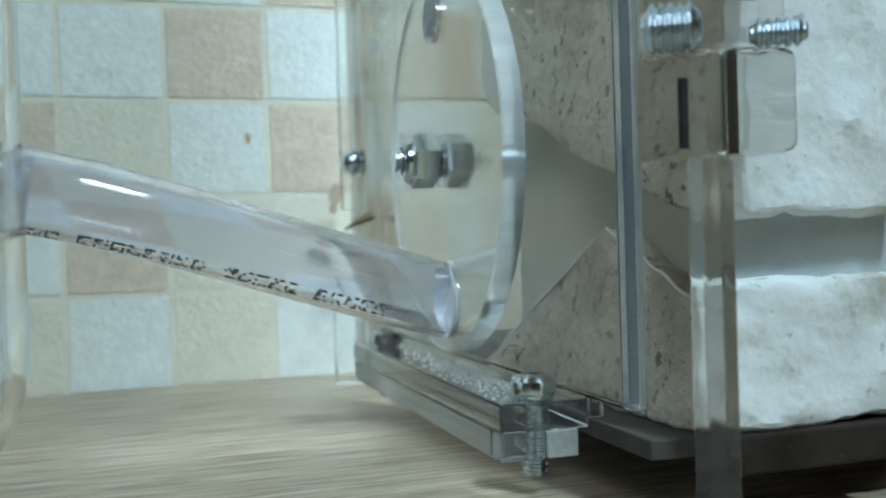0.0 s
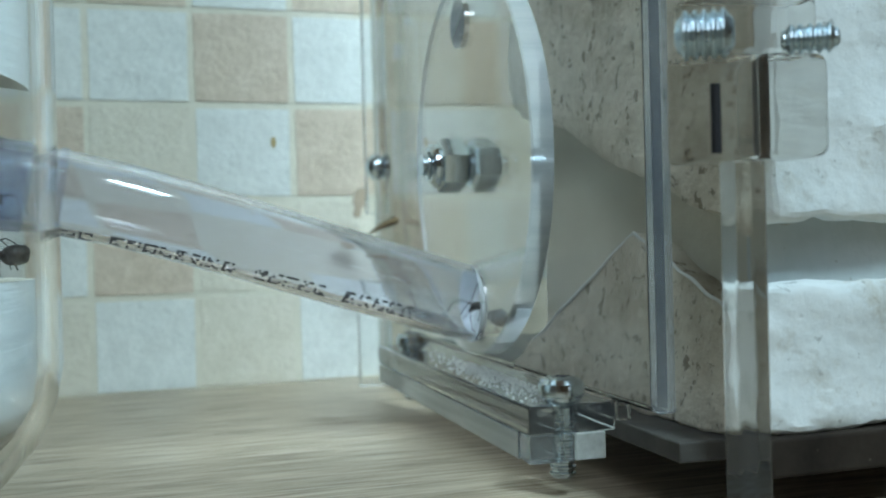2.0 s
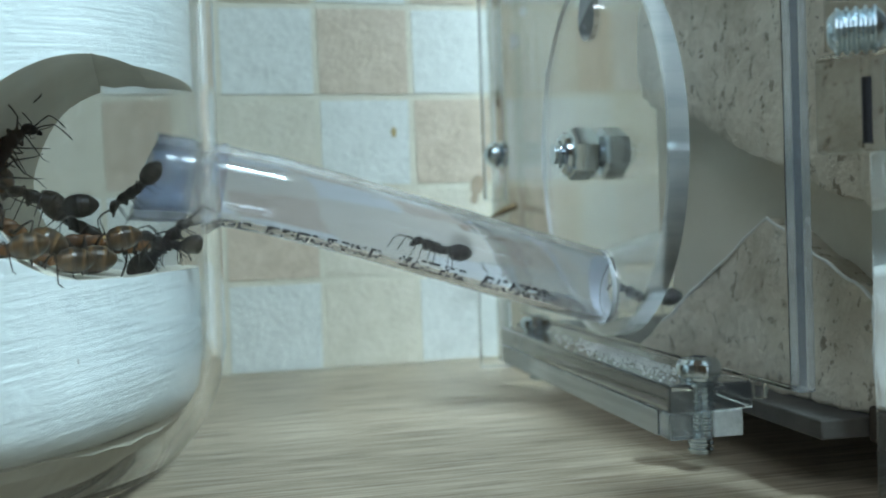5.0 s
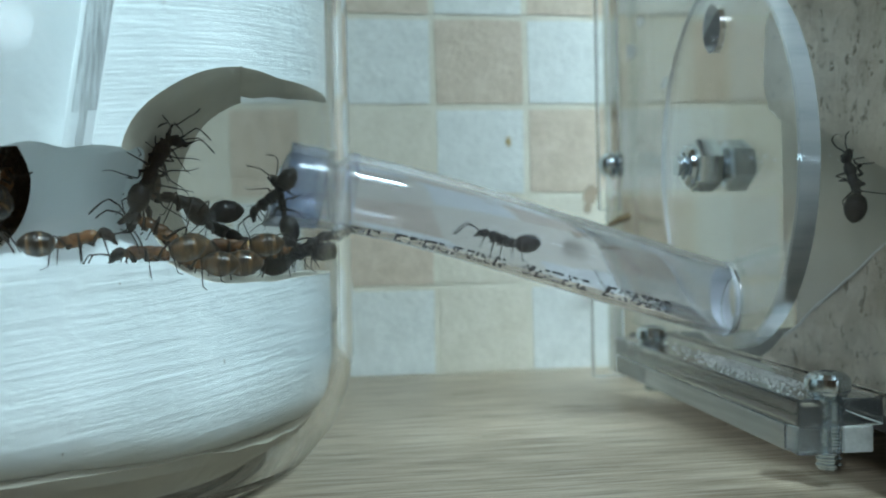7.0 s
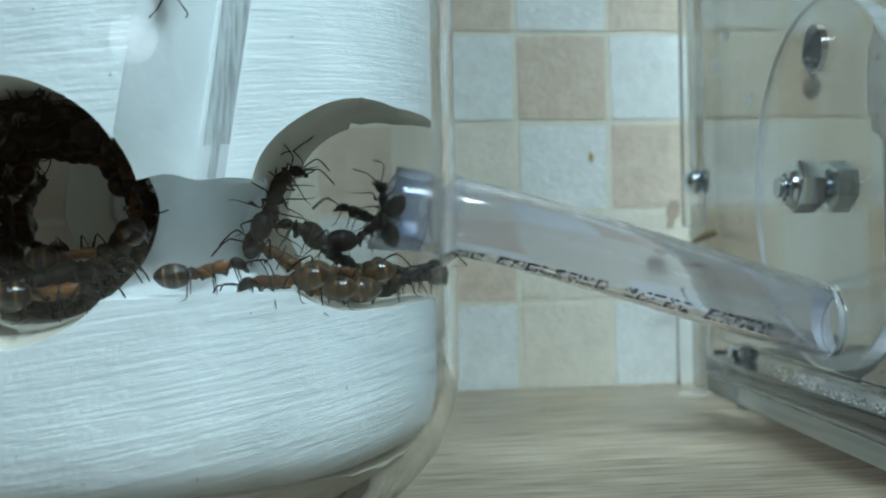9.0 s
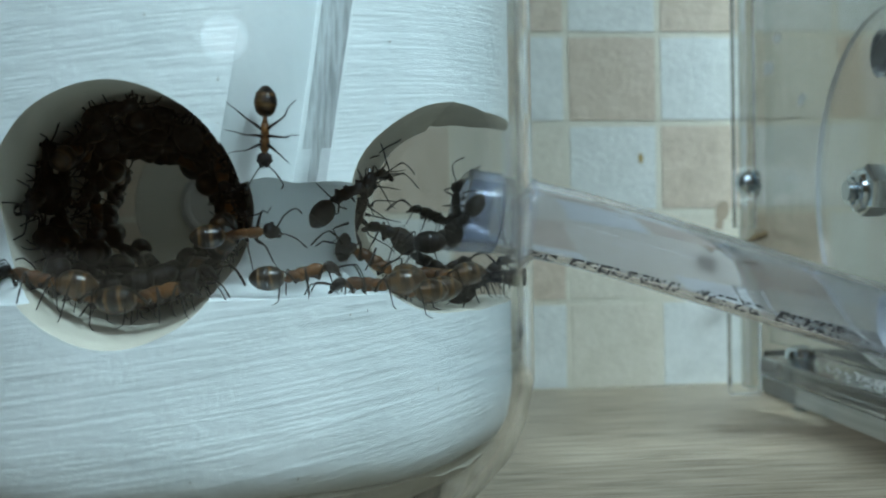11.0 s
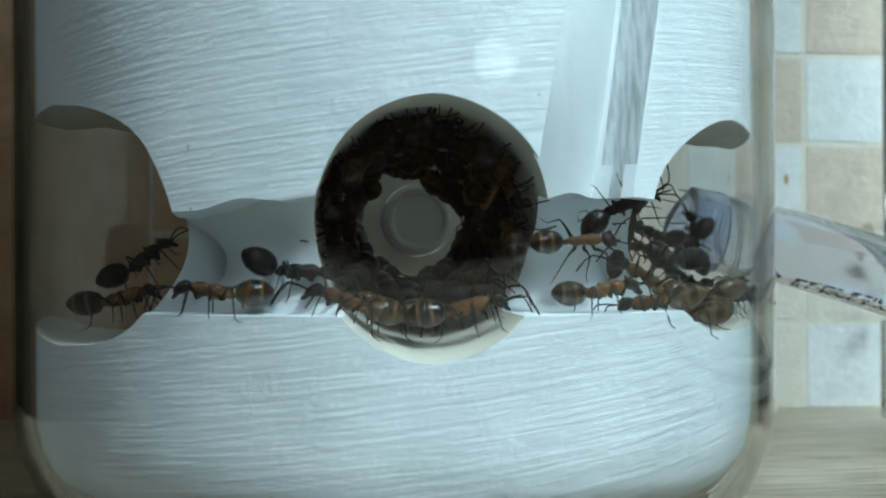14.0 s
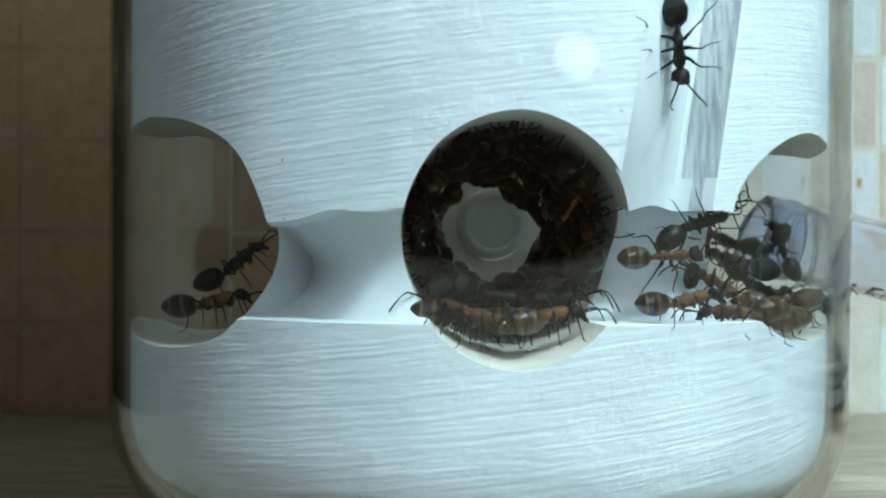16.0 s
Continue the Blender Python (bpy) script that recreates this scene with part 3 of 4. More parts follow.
def disc_mesh(r, t, holes):
    """A disc in the plane x = 0 with round holes through it."""
    bm = bmesh.new()
    bmesh.ops.create_cone(bm, cap_ends=True, segments=96, radius1=r, radius2=r, depth=t)
    bmesh.ops.bevel(bm, geom=[e for e in bm.edges if len(e.link_faces) == 2 and abs(e.verts[0].co.z - e.verts[1].co.z) < 1e-4], offset=.02, segments=2, affect="EDGES")
    moved(bm, Matrix.Translation((-t / 2, 0, 0)) @ Matrix.Rotation(radians(90), 4, "Y"))
    ob = new("tmp_disc", to_mesh("tmp_disc", bm, False, 1.0))
    for y, z, hr in holes:
        h = turned([(0, -1), (hr, -1), (hr, 1), (0, 1)], 32, False, "X")
        cut = cutter(moved(h, Matrix.Translation((0, y, z))))
        mod = ob.modifiers.new("cut", "BOOLEAN")
        mod.operation, mod.object, mod.solver = "DIFFERENCE", cut, "EXACT"
        ob.data = bpy.data.meshes.new_from_object(ob.evaluated_get(bpy.context.evaluated_depsgraph_get()))
        ob.modifiers.clear()
        bpy.data.objects.remove(cut)
    me = ob.data
    bpy.data.objects.remove(ob)
    me.transform(Matrix.Scale(CM, 4))
    me.set_sharp_from_angle(angle=radians(21))
    for p in me.polygons:
        p.use_smooth = True
    return me


plate = new("plate", disc_mesh(2.86, .31, [(.21, 2.12, .38), (-.05, -2.10, .585)]))
plate.data.name = "plate"
plate.data.materials.append(ACRYLIC)
RIM = Nodes("frosted_rim")
RIM.colour(RIM.ramp(RIM.noise(1.0, 4, .6, RIM.stretch(40, 500, 500)), (.3, (.74, .79, .80)), (.5, (.90, .94, .94)), (.7, (.98, .99, .99)))).set(rough=.12, ior=1.45, trans=.68)
RIM = RIM.mat
plate.data.materials.append(RIM)
for p in plate.data.polygons:
    rim = math.hypot(p.center.y, p.center.z) > 2.7 * CM and abs(p.normal.x) < .5
    p.material_index = 1 if rim else 0
plate.parent = disc
plate.visible_shadow = False
bush = part("bushing", moved(turned([(.568, -.32), (.583, -.32), (.583, .02), (.568, .02)], 40), Matrix.Translation((0, -.05, -2.10)) @ Matrix.Rotation(radians(90), 4, "Y")), RIM, disc, "frosted ring round the tube hole")
bush.visible_shadow = False
bolt = in_box("nut_and_bolt", "zinc bolt with a nylon lock nut through the disc", "bolt", -.432, -.45, 4.26)
along = Matrix.Rotation(radians(-90), 4, "Y")
r6 = .71 / math.sqrt(3)
nut = turned([(.17, 0), (r6 * .88, 0), (r6 * .97, .035), (r6, .07), (r6, .34), (r6 * .96, .38), (r6 * .84, .42), (.17, .42)], 6)
part("lock_nut", moved(moved(nut, along), Matrix.Rotation(radians(12), 4, "X")), STEEL, bolt)
part("nylon_collar", moved(turned([(.19, .40), (.33, .40), (.335, .45), (.315, .505), (.27, .54), (.215, .545), (.205, .52), (.19, .48)], 32), along), STEEL, bolt)
nut = turned([(.17, -.315), (r6 * .88, -.315), (r6, -.365), (r6, -.66), (r6 * .88, -.71), (.17, -.71)], 6)
part("spacer_nut", moved(moved(nut, along), Matrix.Rotation(radians(-6), 4, "X")), STEEL, bolt)
turns = []
for i in range(76):
    turns.append((-.66 + .02 * i, .168 + (.018 if i % 4 < 2 else -.016) - .03 * (i < 2)))
part("thread", pipe([(x, 0, 0) for x, _ in turns], [r for _, r in turns], 18), STEEL, bolt)

# inside of the box: sandy rear wall, a mound, white blocks


def terrain(nx, ny, f):
    bm = bmesh.new()
    g = [[bm.verts.new(f(i / nx, j / ny)) for j in range(ny + 1)] for i in range(nx + 1)]
    for i in range(nx):
        for j in range(ny):
            bm.faces.new((g[i][j], g[i + 1][j], g[i + 1][j + 1], g[i][j + 1]))
    return bm


def crest(y):
    return 3.2 - (.58 * (y - 12.8) if y > 12.8 else .42 * (12.8 - y)) + .06 * noise.noise((y * 2, 0, 0))


def heap(u, v):
    """Sandy slope cast against the side sheet, then its rough top running back."""
    y = 16.9 - 7.2 * u
    top = max(crest(y), .96)
    if v < .7:
        z = .93 + (top - .93) * v / .7
        x = 6.40 + .14 * (z - .93)
    else:
        z = top - .25 * (v - .7)
        x = 6.40 + .14 * (top - .93) + 1.1 * (v - .7) / .3
    k = noise.noise((y * 1.5, z * 1.5, x)) * .07 + noise.noise((y * 6, z * 6, 3)) * .03
    return (x + k, y, z + k * .4)


mound = part("sand_mound", terrain(110, 46, heap), SAND)
so = mound.modifiers.new("thick", "SOLIDIFY")
so.thickness, so.offset = .0015, -1
tagged(mound, "speckled beige sand and plaster mound inside the box", "mound")
lip = pipe([(6.39 + .14 * (crest(y) - .93), y, crest(y) - .005) for y in [15.6 - .108 * k for k in range(49)]], [.022 + .012 * noise.noise((k * .4, 1, 1)) for k in range(49)], 8)
part("pale_crest", lip, DUST, mound, "pale plaster edge along the crest")


def cliff(u, v):
    """Sandy plaster above the slanting tunnel, its lower edge rising to the rear."""
    y = 15.45 + .2 * noise.noise((v * 5, 2, 1)) - 5.5 * u
    low = .352 * y - .30 + .08 * noise.noise((y * 1.3, 0, 5))
    if v < .2:
        z = low + .05
        x = 7.0 - .5 * v / .2
    else:
        z = low + .05 + (max(7.8, low + .4) - low) * (v - .2) / .8
        x = 6.5 + .05 * (z - low)
    k = .10 * noise.noise((y, z, 1)) + .04 * noise.noise((y * 4, z * 4, 2))
    return (x + k, y, z + k * .3)


coat = part("sandy_wall_coat", terrain(110, 60, cliff), SAND)
so = coat.modifiers.new("thick", "SOLIDIFY")
so.thickness, so.offset = .0015, -1
tagged(coat, "beige speckled plaster above a slanting tunnel in the box", "wall coat")
inner = part("tunnel_back", box(6.98, 7.3, 10.5, 16.2, .95, 5.3, .03), plaster("brown_board", (.50, .455, .37), (.58, .535, .44), .3, False))
tagged(inner, "smooth brown-grey back of the slanting tunnel", "board")
for sx, sz, w, hh in ((6.72, 7.3, .28, .4), (6.95, 8.0, .2, .25), (7.5, 6.6, .16, .3)):
    smear = part("smudge", blob(w, .008, hh, 12, 8), plaster("grey_smudge", (.30, .29, .26), (.38, .37, .33), .4, False))
    put(smear, sx, 23.25, sz, 0, 20, 0)
    tagged(smear, "grey smudge of dirt on the rear sheet", "smudge")

# white aerated block with a passage across it
BXR = 8.6
def rough_block(x0, x1, y0, y1, z0, z1, seed):
    """A sawn block with chipped, rounded arrises."""
    bm = box(x0, x1, y0, y1, z0, z1, .10, 3)
    bmesh.ops.subdivide_edges(bm, edges=[e for e in bm.edges if e.calc_length() > .3], cuts=14, use_grid_fill=True)
    for v in bm.verts:
        n = noise.noise_vector(v.co * 2.2 + Vector((seed * 7, 0, 0))) * .07 + noise.noise_vector(v.co * 7) * .025
        v.co += n
    return bm


bm = rough_block(6.30, BXR, 9.6, 10.2, 1.09, 2.62, 1)
blk = part("aerated_block", bm, BLOCK)
tagged(blk, "white aerated concrete block standing low in the box", "block")
blk2 = part("aerated_block", rough_block(6.5, BXR, 9.6, 10.2, 3.27, 8.0, 2), BLOCK)
tagged(blk2, "white aerated concrete block with mouldy stained upper edge", "block")
# The passage's back is a grey darker than the blocks around it.
mid = part("passage_back", box(6.5, BXR, 9.95, 10.15, 2.5, 3.65, .03), plaster("passage_grey", (.40, .44, .44), (.52, .56, .56), .4, False))
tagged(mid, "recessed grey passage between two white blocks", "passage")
tray = part("dark_tray", box(6.33, BXR, 9.5, 10.3, .66, 1.07, .04), TRAY_DARK)
tagged(tray, "near-black tray under the white block", "tray")

# latch before the white blocks
SOFT_ZINC = metal("dull_zinc", (.50, .60, .66), .30)
latch = base("latch", 4.95, 8.75, 3.8)
tagged(latch, "clear acrylic latch block with zinc screws standing before the box", "latch")
HAZE = Nodes("hazy_acrylic").colour((.80, .79, .76)).set(rough=.10, ior=1.08, trans=.97).mat
part("clear_block", box(.02, .55, -.38, .35, 0, .95, .05), HAZE, latch)
part("stem", box(.15, .47, -.55, -.30, -3.77, -.01, .03), HAZE, latch, "hazy clear acrylic stem down to the worktop").visible_shadow = False
part("dark_pin", pipe([(.06, -.42, .06), (.06, -.42, .66)], .045, 12), INK, latch)
part("brown_rod", pipe([(.72, -.1, .05), (.72, -.1, .95)], .1, 16), DARKWOOD, latch)
part("clear_cap", box(.62, 1.3, -.4, .3, .03, .98, .12, 3), HAZE, latch)
part("plate", box(.1, 1.3, -.2, .3, 1.02, 1.5, .04), HAZE, latch)
for dx, r in ((-.08, .2), (1.0, .12)):
    rib = pipe([(-.2 + .02 * i, 0, 0) for i in range(26)], [(r + (.016 if i % 4 < 2 else -.016)) * min(1, .45 + .2 * i, .45 + .2 * (25 - i)) for i in range(26)], 16)
    part("screw_thread", rib, SOFT_ZINC, latch).matrix_basis = pose(dx * CM, -.4 * CM, 1.08 * CM, 0, 0, -35)

# brown patches and a bent clip beside the dome nut
for sx, sz, w, hh in ((5.94, 4.12, .34, .5), (5.86, 3.8, .2, .26)):
    smear = part("smudge", blob(w, .008, hh, 14, 8), plaster("brown_patch", (.40, .30, .21), (.48, .37, .27), .5, False))
    put(smear, sx, WALL_Y - .004, sz, 0, 15, 0)
    tagged(smear, "soft brown patch on the wall tile", "smudge")
clip = part("bent_clip", pipe([(-.3, 0, -.13), (-.1, 0, -.01), (.1, 0, .08), (.28, 0, .15), (.3, .3, .15)], [.02, .05, .075, .085, .06], 12), metal("brown_brass", (.13, .09, .05), .5))
put(clip, 5.98, 22.7, 3.42)
tagged(clip, "small bent brown metal clip behind the box", "clip")

# crumbs of plaster on the flange
crumb_rnd = random.Random(9)
crumbs = bmesh.new()
for i in range(900):
    y = crumb_rnd.gauss(-1.2, 1.3)
    x = -.1 - abs(crumb_rnd.gauss(0, .26))
    if not -3.8 < y < 3.3 or x < -.76:
        continue
    r = crumb_rnd.uniform(.005, .014)
    q = box(-r, r, -r, r, 0, r * 1.4)
    join(crumbs, moved(q, Matrix.Translation((x, y, 1.161)) @ Matrix.Rotation(crumb_rnd.uniform(0, 6), 4, "Z")))
dust = part("plaster_crumbs", crumbs, DUST)
dust.matrix_basis = pose(BXY[0] * CM, BXY[1] * CM, 0, 0, 0, BYAW)
tagged(dust, "fine white plaster crumbs scattered on the flange", "crumbs", kind="stuff")

# ---- tiles: one piece each ----
PITCH, RISE = 2.195, 2.075


def tile_mesh(k):
    rnd = random.Random(k)
    w, h = PITCH - .075, RISE - .075
    bm = box(-w / 2, w / 2, 0, .3, -h / 2, h / 2)
    bmesh.ops.subdivide_edges(bm, edges=bm.edges[:], cuts=1, use_grid_fill=True)
    for v in bm.verts:
        v.co.x += rnd.uniform(-.012, .012)
        v.co.z += rnd.uniform(-.012, .012)
    bmesh.ops.bevel(bm, geom=[e for e in bm.edges if len(e.link_faces) == 2 and e.calc_face_angle(0) > .8], offset=.035, segments=2, affect="EDGES")
    return to_mesh("tile", bm)


ROWS_OF_TILES = {  # bottom row first, columns -2 .. 3 known by sight
    0: "CCWCWC", 1: "WWBCCB", 2: "CBCWBW", 3: "BWWBWC", 4: "WCBWBW"}
MATS = {"W": TILE_WHITE, "C": TILE_CREAM, "B": TILE_BEIGE, "N": TILE_SHADE_BROWN}
shapes = {(c, k): tile_mesh(k) for c in "WCBN" for k in range(4)}
for (c, k), me in shapes.items():
    me.materials.append(MATS[c])
rnd = random.Random(5)
for row in range(-0, 9):
    for col in range(-12, 12):
        c = rnd.choice("WCBBW")
        # Left columns: beige, then the brown glaze that stands for shade.
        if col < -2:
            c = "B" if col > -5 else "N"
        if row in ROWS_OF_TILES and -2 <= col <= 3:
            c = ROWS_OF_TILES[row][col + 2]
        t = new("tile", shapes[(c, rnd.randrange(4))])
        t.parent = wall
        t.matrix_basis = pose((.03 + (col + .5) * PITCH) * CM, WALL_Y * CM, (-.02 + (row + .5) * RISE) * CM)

# Grout browned in step with those tiles, again standing for shade.
part("grout_patch", box(-26.4, -10.97, WALL_Y + .019, WALL_Y + .024, .01, 18.6), plaster("shade_brown_grout", (.50, .33, .20), (.62, .42, .265), .1, False), wall, "grout browned to match the shade-toned left tiles")
spot = part("tile_stain", blob(.12, .01, .24, 12, 8), STAIN)
put(spot, 3.98, WALL_Y - .003, 5.39)
tagged(spot, "small ochre stain on a white wall tile", "stain")

# ---- ants ----
def ant_body(name, dark, seed, tuck=1.0):
    """An ant one centimetre long, head towards +x, its back up, its feet 0.2 below."""
    rnd = random.Random(seed)
    ant = new(name)
    ant.empty_display_size = .003
    trunk_mat = ANT_DARK if dark else ANT_RUST
    bm = blob(.23, .13, .155, at=(.13, 0, .035), pitch=-8)
    bm = blob(.23, .11, .13, at=(.025, 0, .03), pitch=10, bm=bm)
    bm = blob(.21, .105, .125, at=(-.065, 0, .005), pitch=24, bm=bm)
    bm = pipe([(.20, 0, .03), (.25, 0, .03)], [.035, .03], 8, bm)
    part("mesosoma", bm, trunk_mat, ant)
    bm = blob(.055, .07, .12, 10, 8, at=(-.155, 0, .0), pitch=-8)
    bm = pipe([(-.12, 0, -.03), (-.155, 0, -.03), (-.2, 0, -.01)], [.02, .026, .03], 8, bm)
    part("petiole", bm, trunk_mat, ant)
    gas = bmesh.new()
    # gaster of overlapping plates
    prof = [(0, .0), (.06, .012), (.112, .06), (.118, .075), (.136, .14), (.142, .165), (.137, .20), (.140, .21), (.120, .28), (.122, .288), (.075, .35), (.034, .385), (0, .395)]
    gas = turned(prof, 20, False)
    moved(gas, Matrix.Translation((-.195, 0, .0)) @ Matrix.Rotation(radians(12 + rnd.uniform(-12, 10)), 4, "Y") @ Matrix.Rotation(radians(-90), 4, "Y"))
    part("gaster", gas, ANT_DARK if dark else ANT_BAND, ant, "" if dark else "gaster with amber bands")
    droop = rnd.uniform(18, 40)
    hd = blob(.20, .185, .125, 20, 14, taper=-.22, pitch=0)
    hd = blob(.05, .03, .035, 8, 6, at=(.0, .085, .03), bm=hd)
    hd = blob(.05, .03, .035, 8, 6, at=(.0, -.085, .03), bm=hd)
    head = part("head", hd, ANT_DARK, ant)
    head.matrix_basis = pose(.32 * CM, 0, .035 * CM, 0, droop, rnd.uniform(-14, 14))
    for sy in (1, -1):
        md = pipe([(.075, .05 * sy, -.02), (.12, .045 * sy, -.03), (.145, .005 * sy, -.035)], [.022, .018, .006], 6)
        part("mandible", md, ANT_LEG, head)
        w = rnd.uniform(-.06, .06)
        an = pipe([(.06, .04 * sy, .04), (.12, (.10 + w) * sy, .10), (.20, (.16 + w) * sy, .15), (.215, (.17 + w) * sy, .152), (.29, (.20 + w) * sy, .12), (.37, (.21 + w) * sy, .06), (.43, (.20 + w) * sy, .01)],
                  [.010, .009, .010, .008, .008, .010, .009], 5)
        part("antenna", an, ANT_LEG, head)
    for i, (x, fx, sp, ln) in enumerate(((.14, .55, .22, 1.0), (.04, .0, .26, .95), (-.05, -.62, .24, 1.2))):
        for sy in (1, -1):
            a = fx + rnd.uniform(-.2, .2)
            k = ln * rnd.uniform(.94, 1.06) * (.58 + .28 * tuck)
            def out(d, z):
                return (math.sin(a) * d * k, sy * math.cos(a) * d * k, z * tuck)
            pts = [(0, 0, 0), out(.05, -.03), out(.13, .06), out(.22, .115), out(.25, .10), out(.31, -.06), out(.355, -.19), out(.42, -.215), out(.47, -.222)]
            lg = part("leg", pipe(pts, [.024, .020, .015, .009, .010, .008, .006, .005, .003], 6), ANT_LEG, ant)
            lg.matrix_basis = pose(x * CM, .045 * sy * CM, -.03 * CM)
    return ant


ANT_NOTES = {"D": "dark brown-black ant with glossy gaster", "B": "rust-brown ant with amber-banded gaster"}
ANT_NOTES.update(T=ANT_NOTES["D"], U=ANT_NOTES["B"])
stock = {}
for kind in "DBTU":
    for k in range(3):
        a = ant_body("ant", kind in "DT", 11 * k + (3 if kind in "BU" else 0), .35 if kind in "TU" else 1.0)
        a.matrix_basis = Matrix.Identity(4)
        stock[kind, k] = [a, False]
ANTS = []


def stance(p, ang, roll, yaw=0.0):
    """Place in centimetres; heading turned by ang in the upright plane seen from the front, rolled about the heading."""
    a = radians(ang)
    h = Vector((math.cos(a), 0, math.sin(a)))
    u = Vector((-math.sin(a), 0, math.cos(a)))
    if math.cos(a) < -.01:
        u = -u
    return frame_of(p, h, u, roll, yaw)


def frame_of(p, h, u, roll=0.0, yaw=0.0):
    h = h.normalized()
    u = (u - h * u.dot(h)).normalized()
    s = u.cross(h)
    m = Matrix((h, s, u)).transposed().to_4x4()
    m = m @ Matrix.Rotation(radians(yaw), 4, "Z") @ Matrix.Rotation(radians(roll), 4, "X")
    m.translation = Vector(p) * CM
    return m


def ant(kind, size, where, note, k=None):
    """A further ant; the first of each make is used before it is copied."""
    k = len(ANTS) % 3 if k is None else k
    first = stock[kind, k]
    if not first[1]:
        ob = first[0]
        first[1] = True
    else:
        ob = copy_thing(first[0], Matrix.Identity(4))
    ob.matrix_basis = where @ Matrix.Scale(size, 4)
    tagged(ob, ANT_NOTES[kind] + " " + note, "ant", "ants of the colony")
    ANTS.append(ob)
    return ob


IDLE = []
IN_ROOM = "in the plaster chamber"
SLOTS = [  # kind, size, place, angle, roll
    ("D", .95, (-2.94, 12.6, 4.30), 20, 30), ("D", 1.0, (-3.0, 12.4, 3.91), 75, -60), ("D", 1.0, (-2.54, 12.7, 3.67), 160, 10),
    ("D", 1.0, (-2.2, 12.9, 3.37), -35, 0), ("B", 1.1, (-2.85, 12.2, 3.38), 155, 20), ("B", 1.1, (-2.43, 12.3, 3.05), 175, 10),
    ("D", .95, (-1.79, 12.8, 3.15), 10, 0), ("D", .9, (-1.6, 14.3, 3.81), 222, 0), ("D", .85, (-1.3, 13.5, 3.13), 170, 0),
    ("B", 1.0, (-2.1, 12.6, 3.2), 185, 0), ("B", 1.0, (-2.95, 12.9, 4.3), 80, -70), ("B", 1.0, (-2.6, 11.95, 3.05), 175, 0),
    ("D", .9, (-1.9, 13.4, 3.2), 20, 0), ("B", .9, (-1.62, 13.1, 3.1), 5, 0), ("B", .95, (-3.6, 11.0, 3.3), 8, 0), ("B", 1.0, (-2.95, 11.5, 3.15), 184, 0),
    ("D", 1.0, (-8.61, 12.8, 3.64), 35, 20), ("B", 1.05, (-8.83, 12.6, 3.18), 10, 0),
    ("B", 1.05, (-5.98, 11.1, 3.16), 165, 0), ("B", 1.05, (-5.1, 10.95, 3.12), 5, 0), ("D", 1.0, (-5.48, 11.5, 3.2), 180, 0), ("D", 1.0, (-4.95, 11.5, 3.25), 10, 0)]
for kind, size, p, ang, roll in SLOTS:
    IDLE.append((ant(kind, size, stance(p, ang, roll), IN_ROOM), stance(p, ang, roll)))
# the crowd that lines the middle bore
crowd = random.Random(21)
for i in range(72):
    th = TAU * (i + crowd.uniform(-.3, .3)) / 18
    y = 12.0 + .68 * (i // 18) + crowd.uniform(-.26, .26)
    r = (1.24 if y < 12.1 else 1.24 - .15 * (y - 12.1)) - crowd.uniform(.12, .26)
    p = (JX + .05 + r * math.cos(th), y, 4.06 + r * math.sin(th))
    inward = Vector((-math.cos(th), 0, -math.sin(th)))
    along = Vector((0, 1, 0)) * crowd.choice((-1, 1)) + Vector((-math.sin(th), 0, math.cos(th))) * crowd.uniform(-1.2, 1.2)
    m = frame_of(p, along, inward)
    IDLE.append((ant("T" if crowd.random() < .8 else "U", crowd.uniform(.9, 1.08), m, "clinging to the bore wall"), m))


def on_side(y, z, hy, hz, x=6.42):
    """A stance on the upright face beside the side sheet, back to the sheet."""
    return frame_of((x, y, z), Vector((0, hy, hz)), Vector((-1, 0, 0)))


guest = ant("D", 1.1, on_side(15.2, 1.5, -.9, .4, 6.9), "in the box tunnel", 2)
cocoon = part("cocoon", blob(.42, .2, .19, 20, 14), LARVA)
cocoon.matrix_basis = stance((-2.0, 12.75, 3.12), 40, 0)
tagged(cocoon, "amber cocoon among the ants", "cocoon")

# walkers
DOWN = -17.5
runner_a = ant("D", .95, stance((6.6, 15.4, 2.1), 163, 0), "walking through the vinyl tube", 1)
runner_b = ant("D", 1.0, stance((-1.6, 15.3, 3.9), DOWN, 0), "walking through the vinyl tube", 2)
pale = ant("B", .82, stance((-3.96, 10.75, 4.9), -90, -90), "climbing in the plaster groove", 0)
late = ant("D", 1.0, stance((-3.7, 10.85, 7.6), -85, -90), "climbing down the groove", 0)
near_tube = ant("D", 1.0, stance((-1.3, 13.9, 3.1), 20, 0), "standing under the tube mouth", 1)
mid_a = ant("B", .92, stance((-3.88, 11.05, 3.82), 4, 70), "crossing the passage between chambers", 1)
mid_b = ant("D", .9, stance((-3.4, 11.25, 4.2), 25, 160), "under the passage roof", 0)
left_a = ant("D", 1.0, stance((-7.2, 11.0, 3.5), 2, 0), "in the side passage", 2)
left_b = ant("B", 1.05, stance((-6.7, 10.95, 3.3), 178, 0), "in the side passage", 1)
left_c = ant("B", 1.0, stance((-7.9, 11.05, 3.3), 180, 0), "in the side passage", 2)
for made in stock.values():
    if not made[1]:
        for o in (made[0], *made[0].children_recursive):
            bpy.data.objects.remove(o)


def legs_of(a):
    return [o for o in a.children if o.name.startswith("leg")]


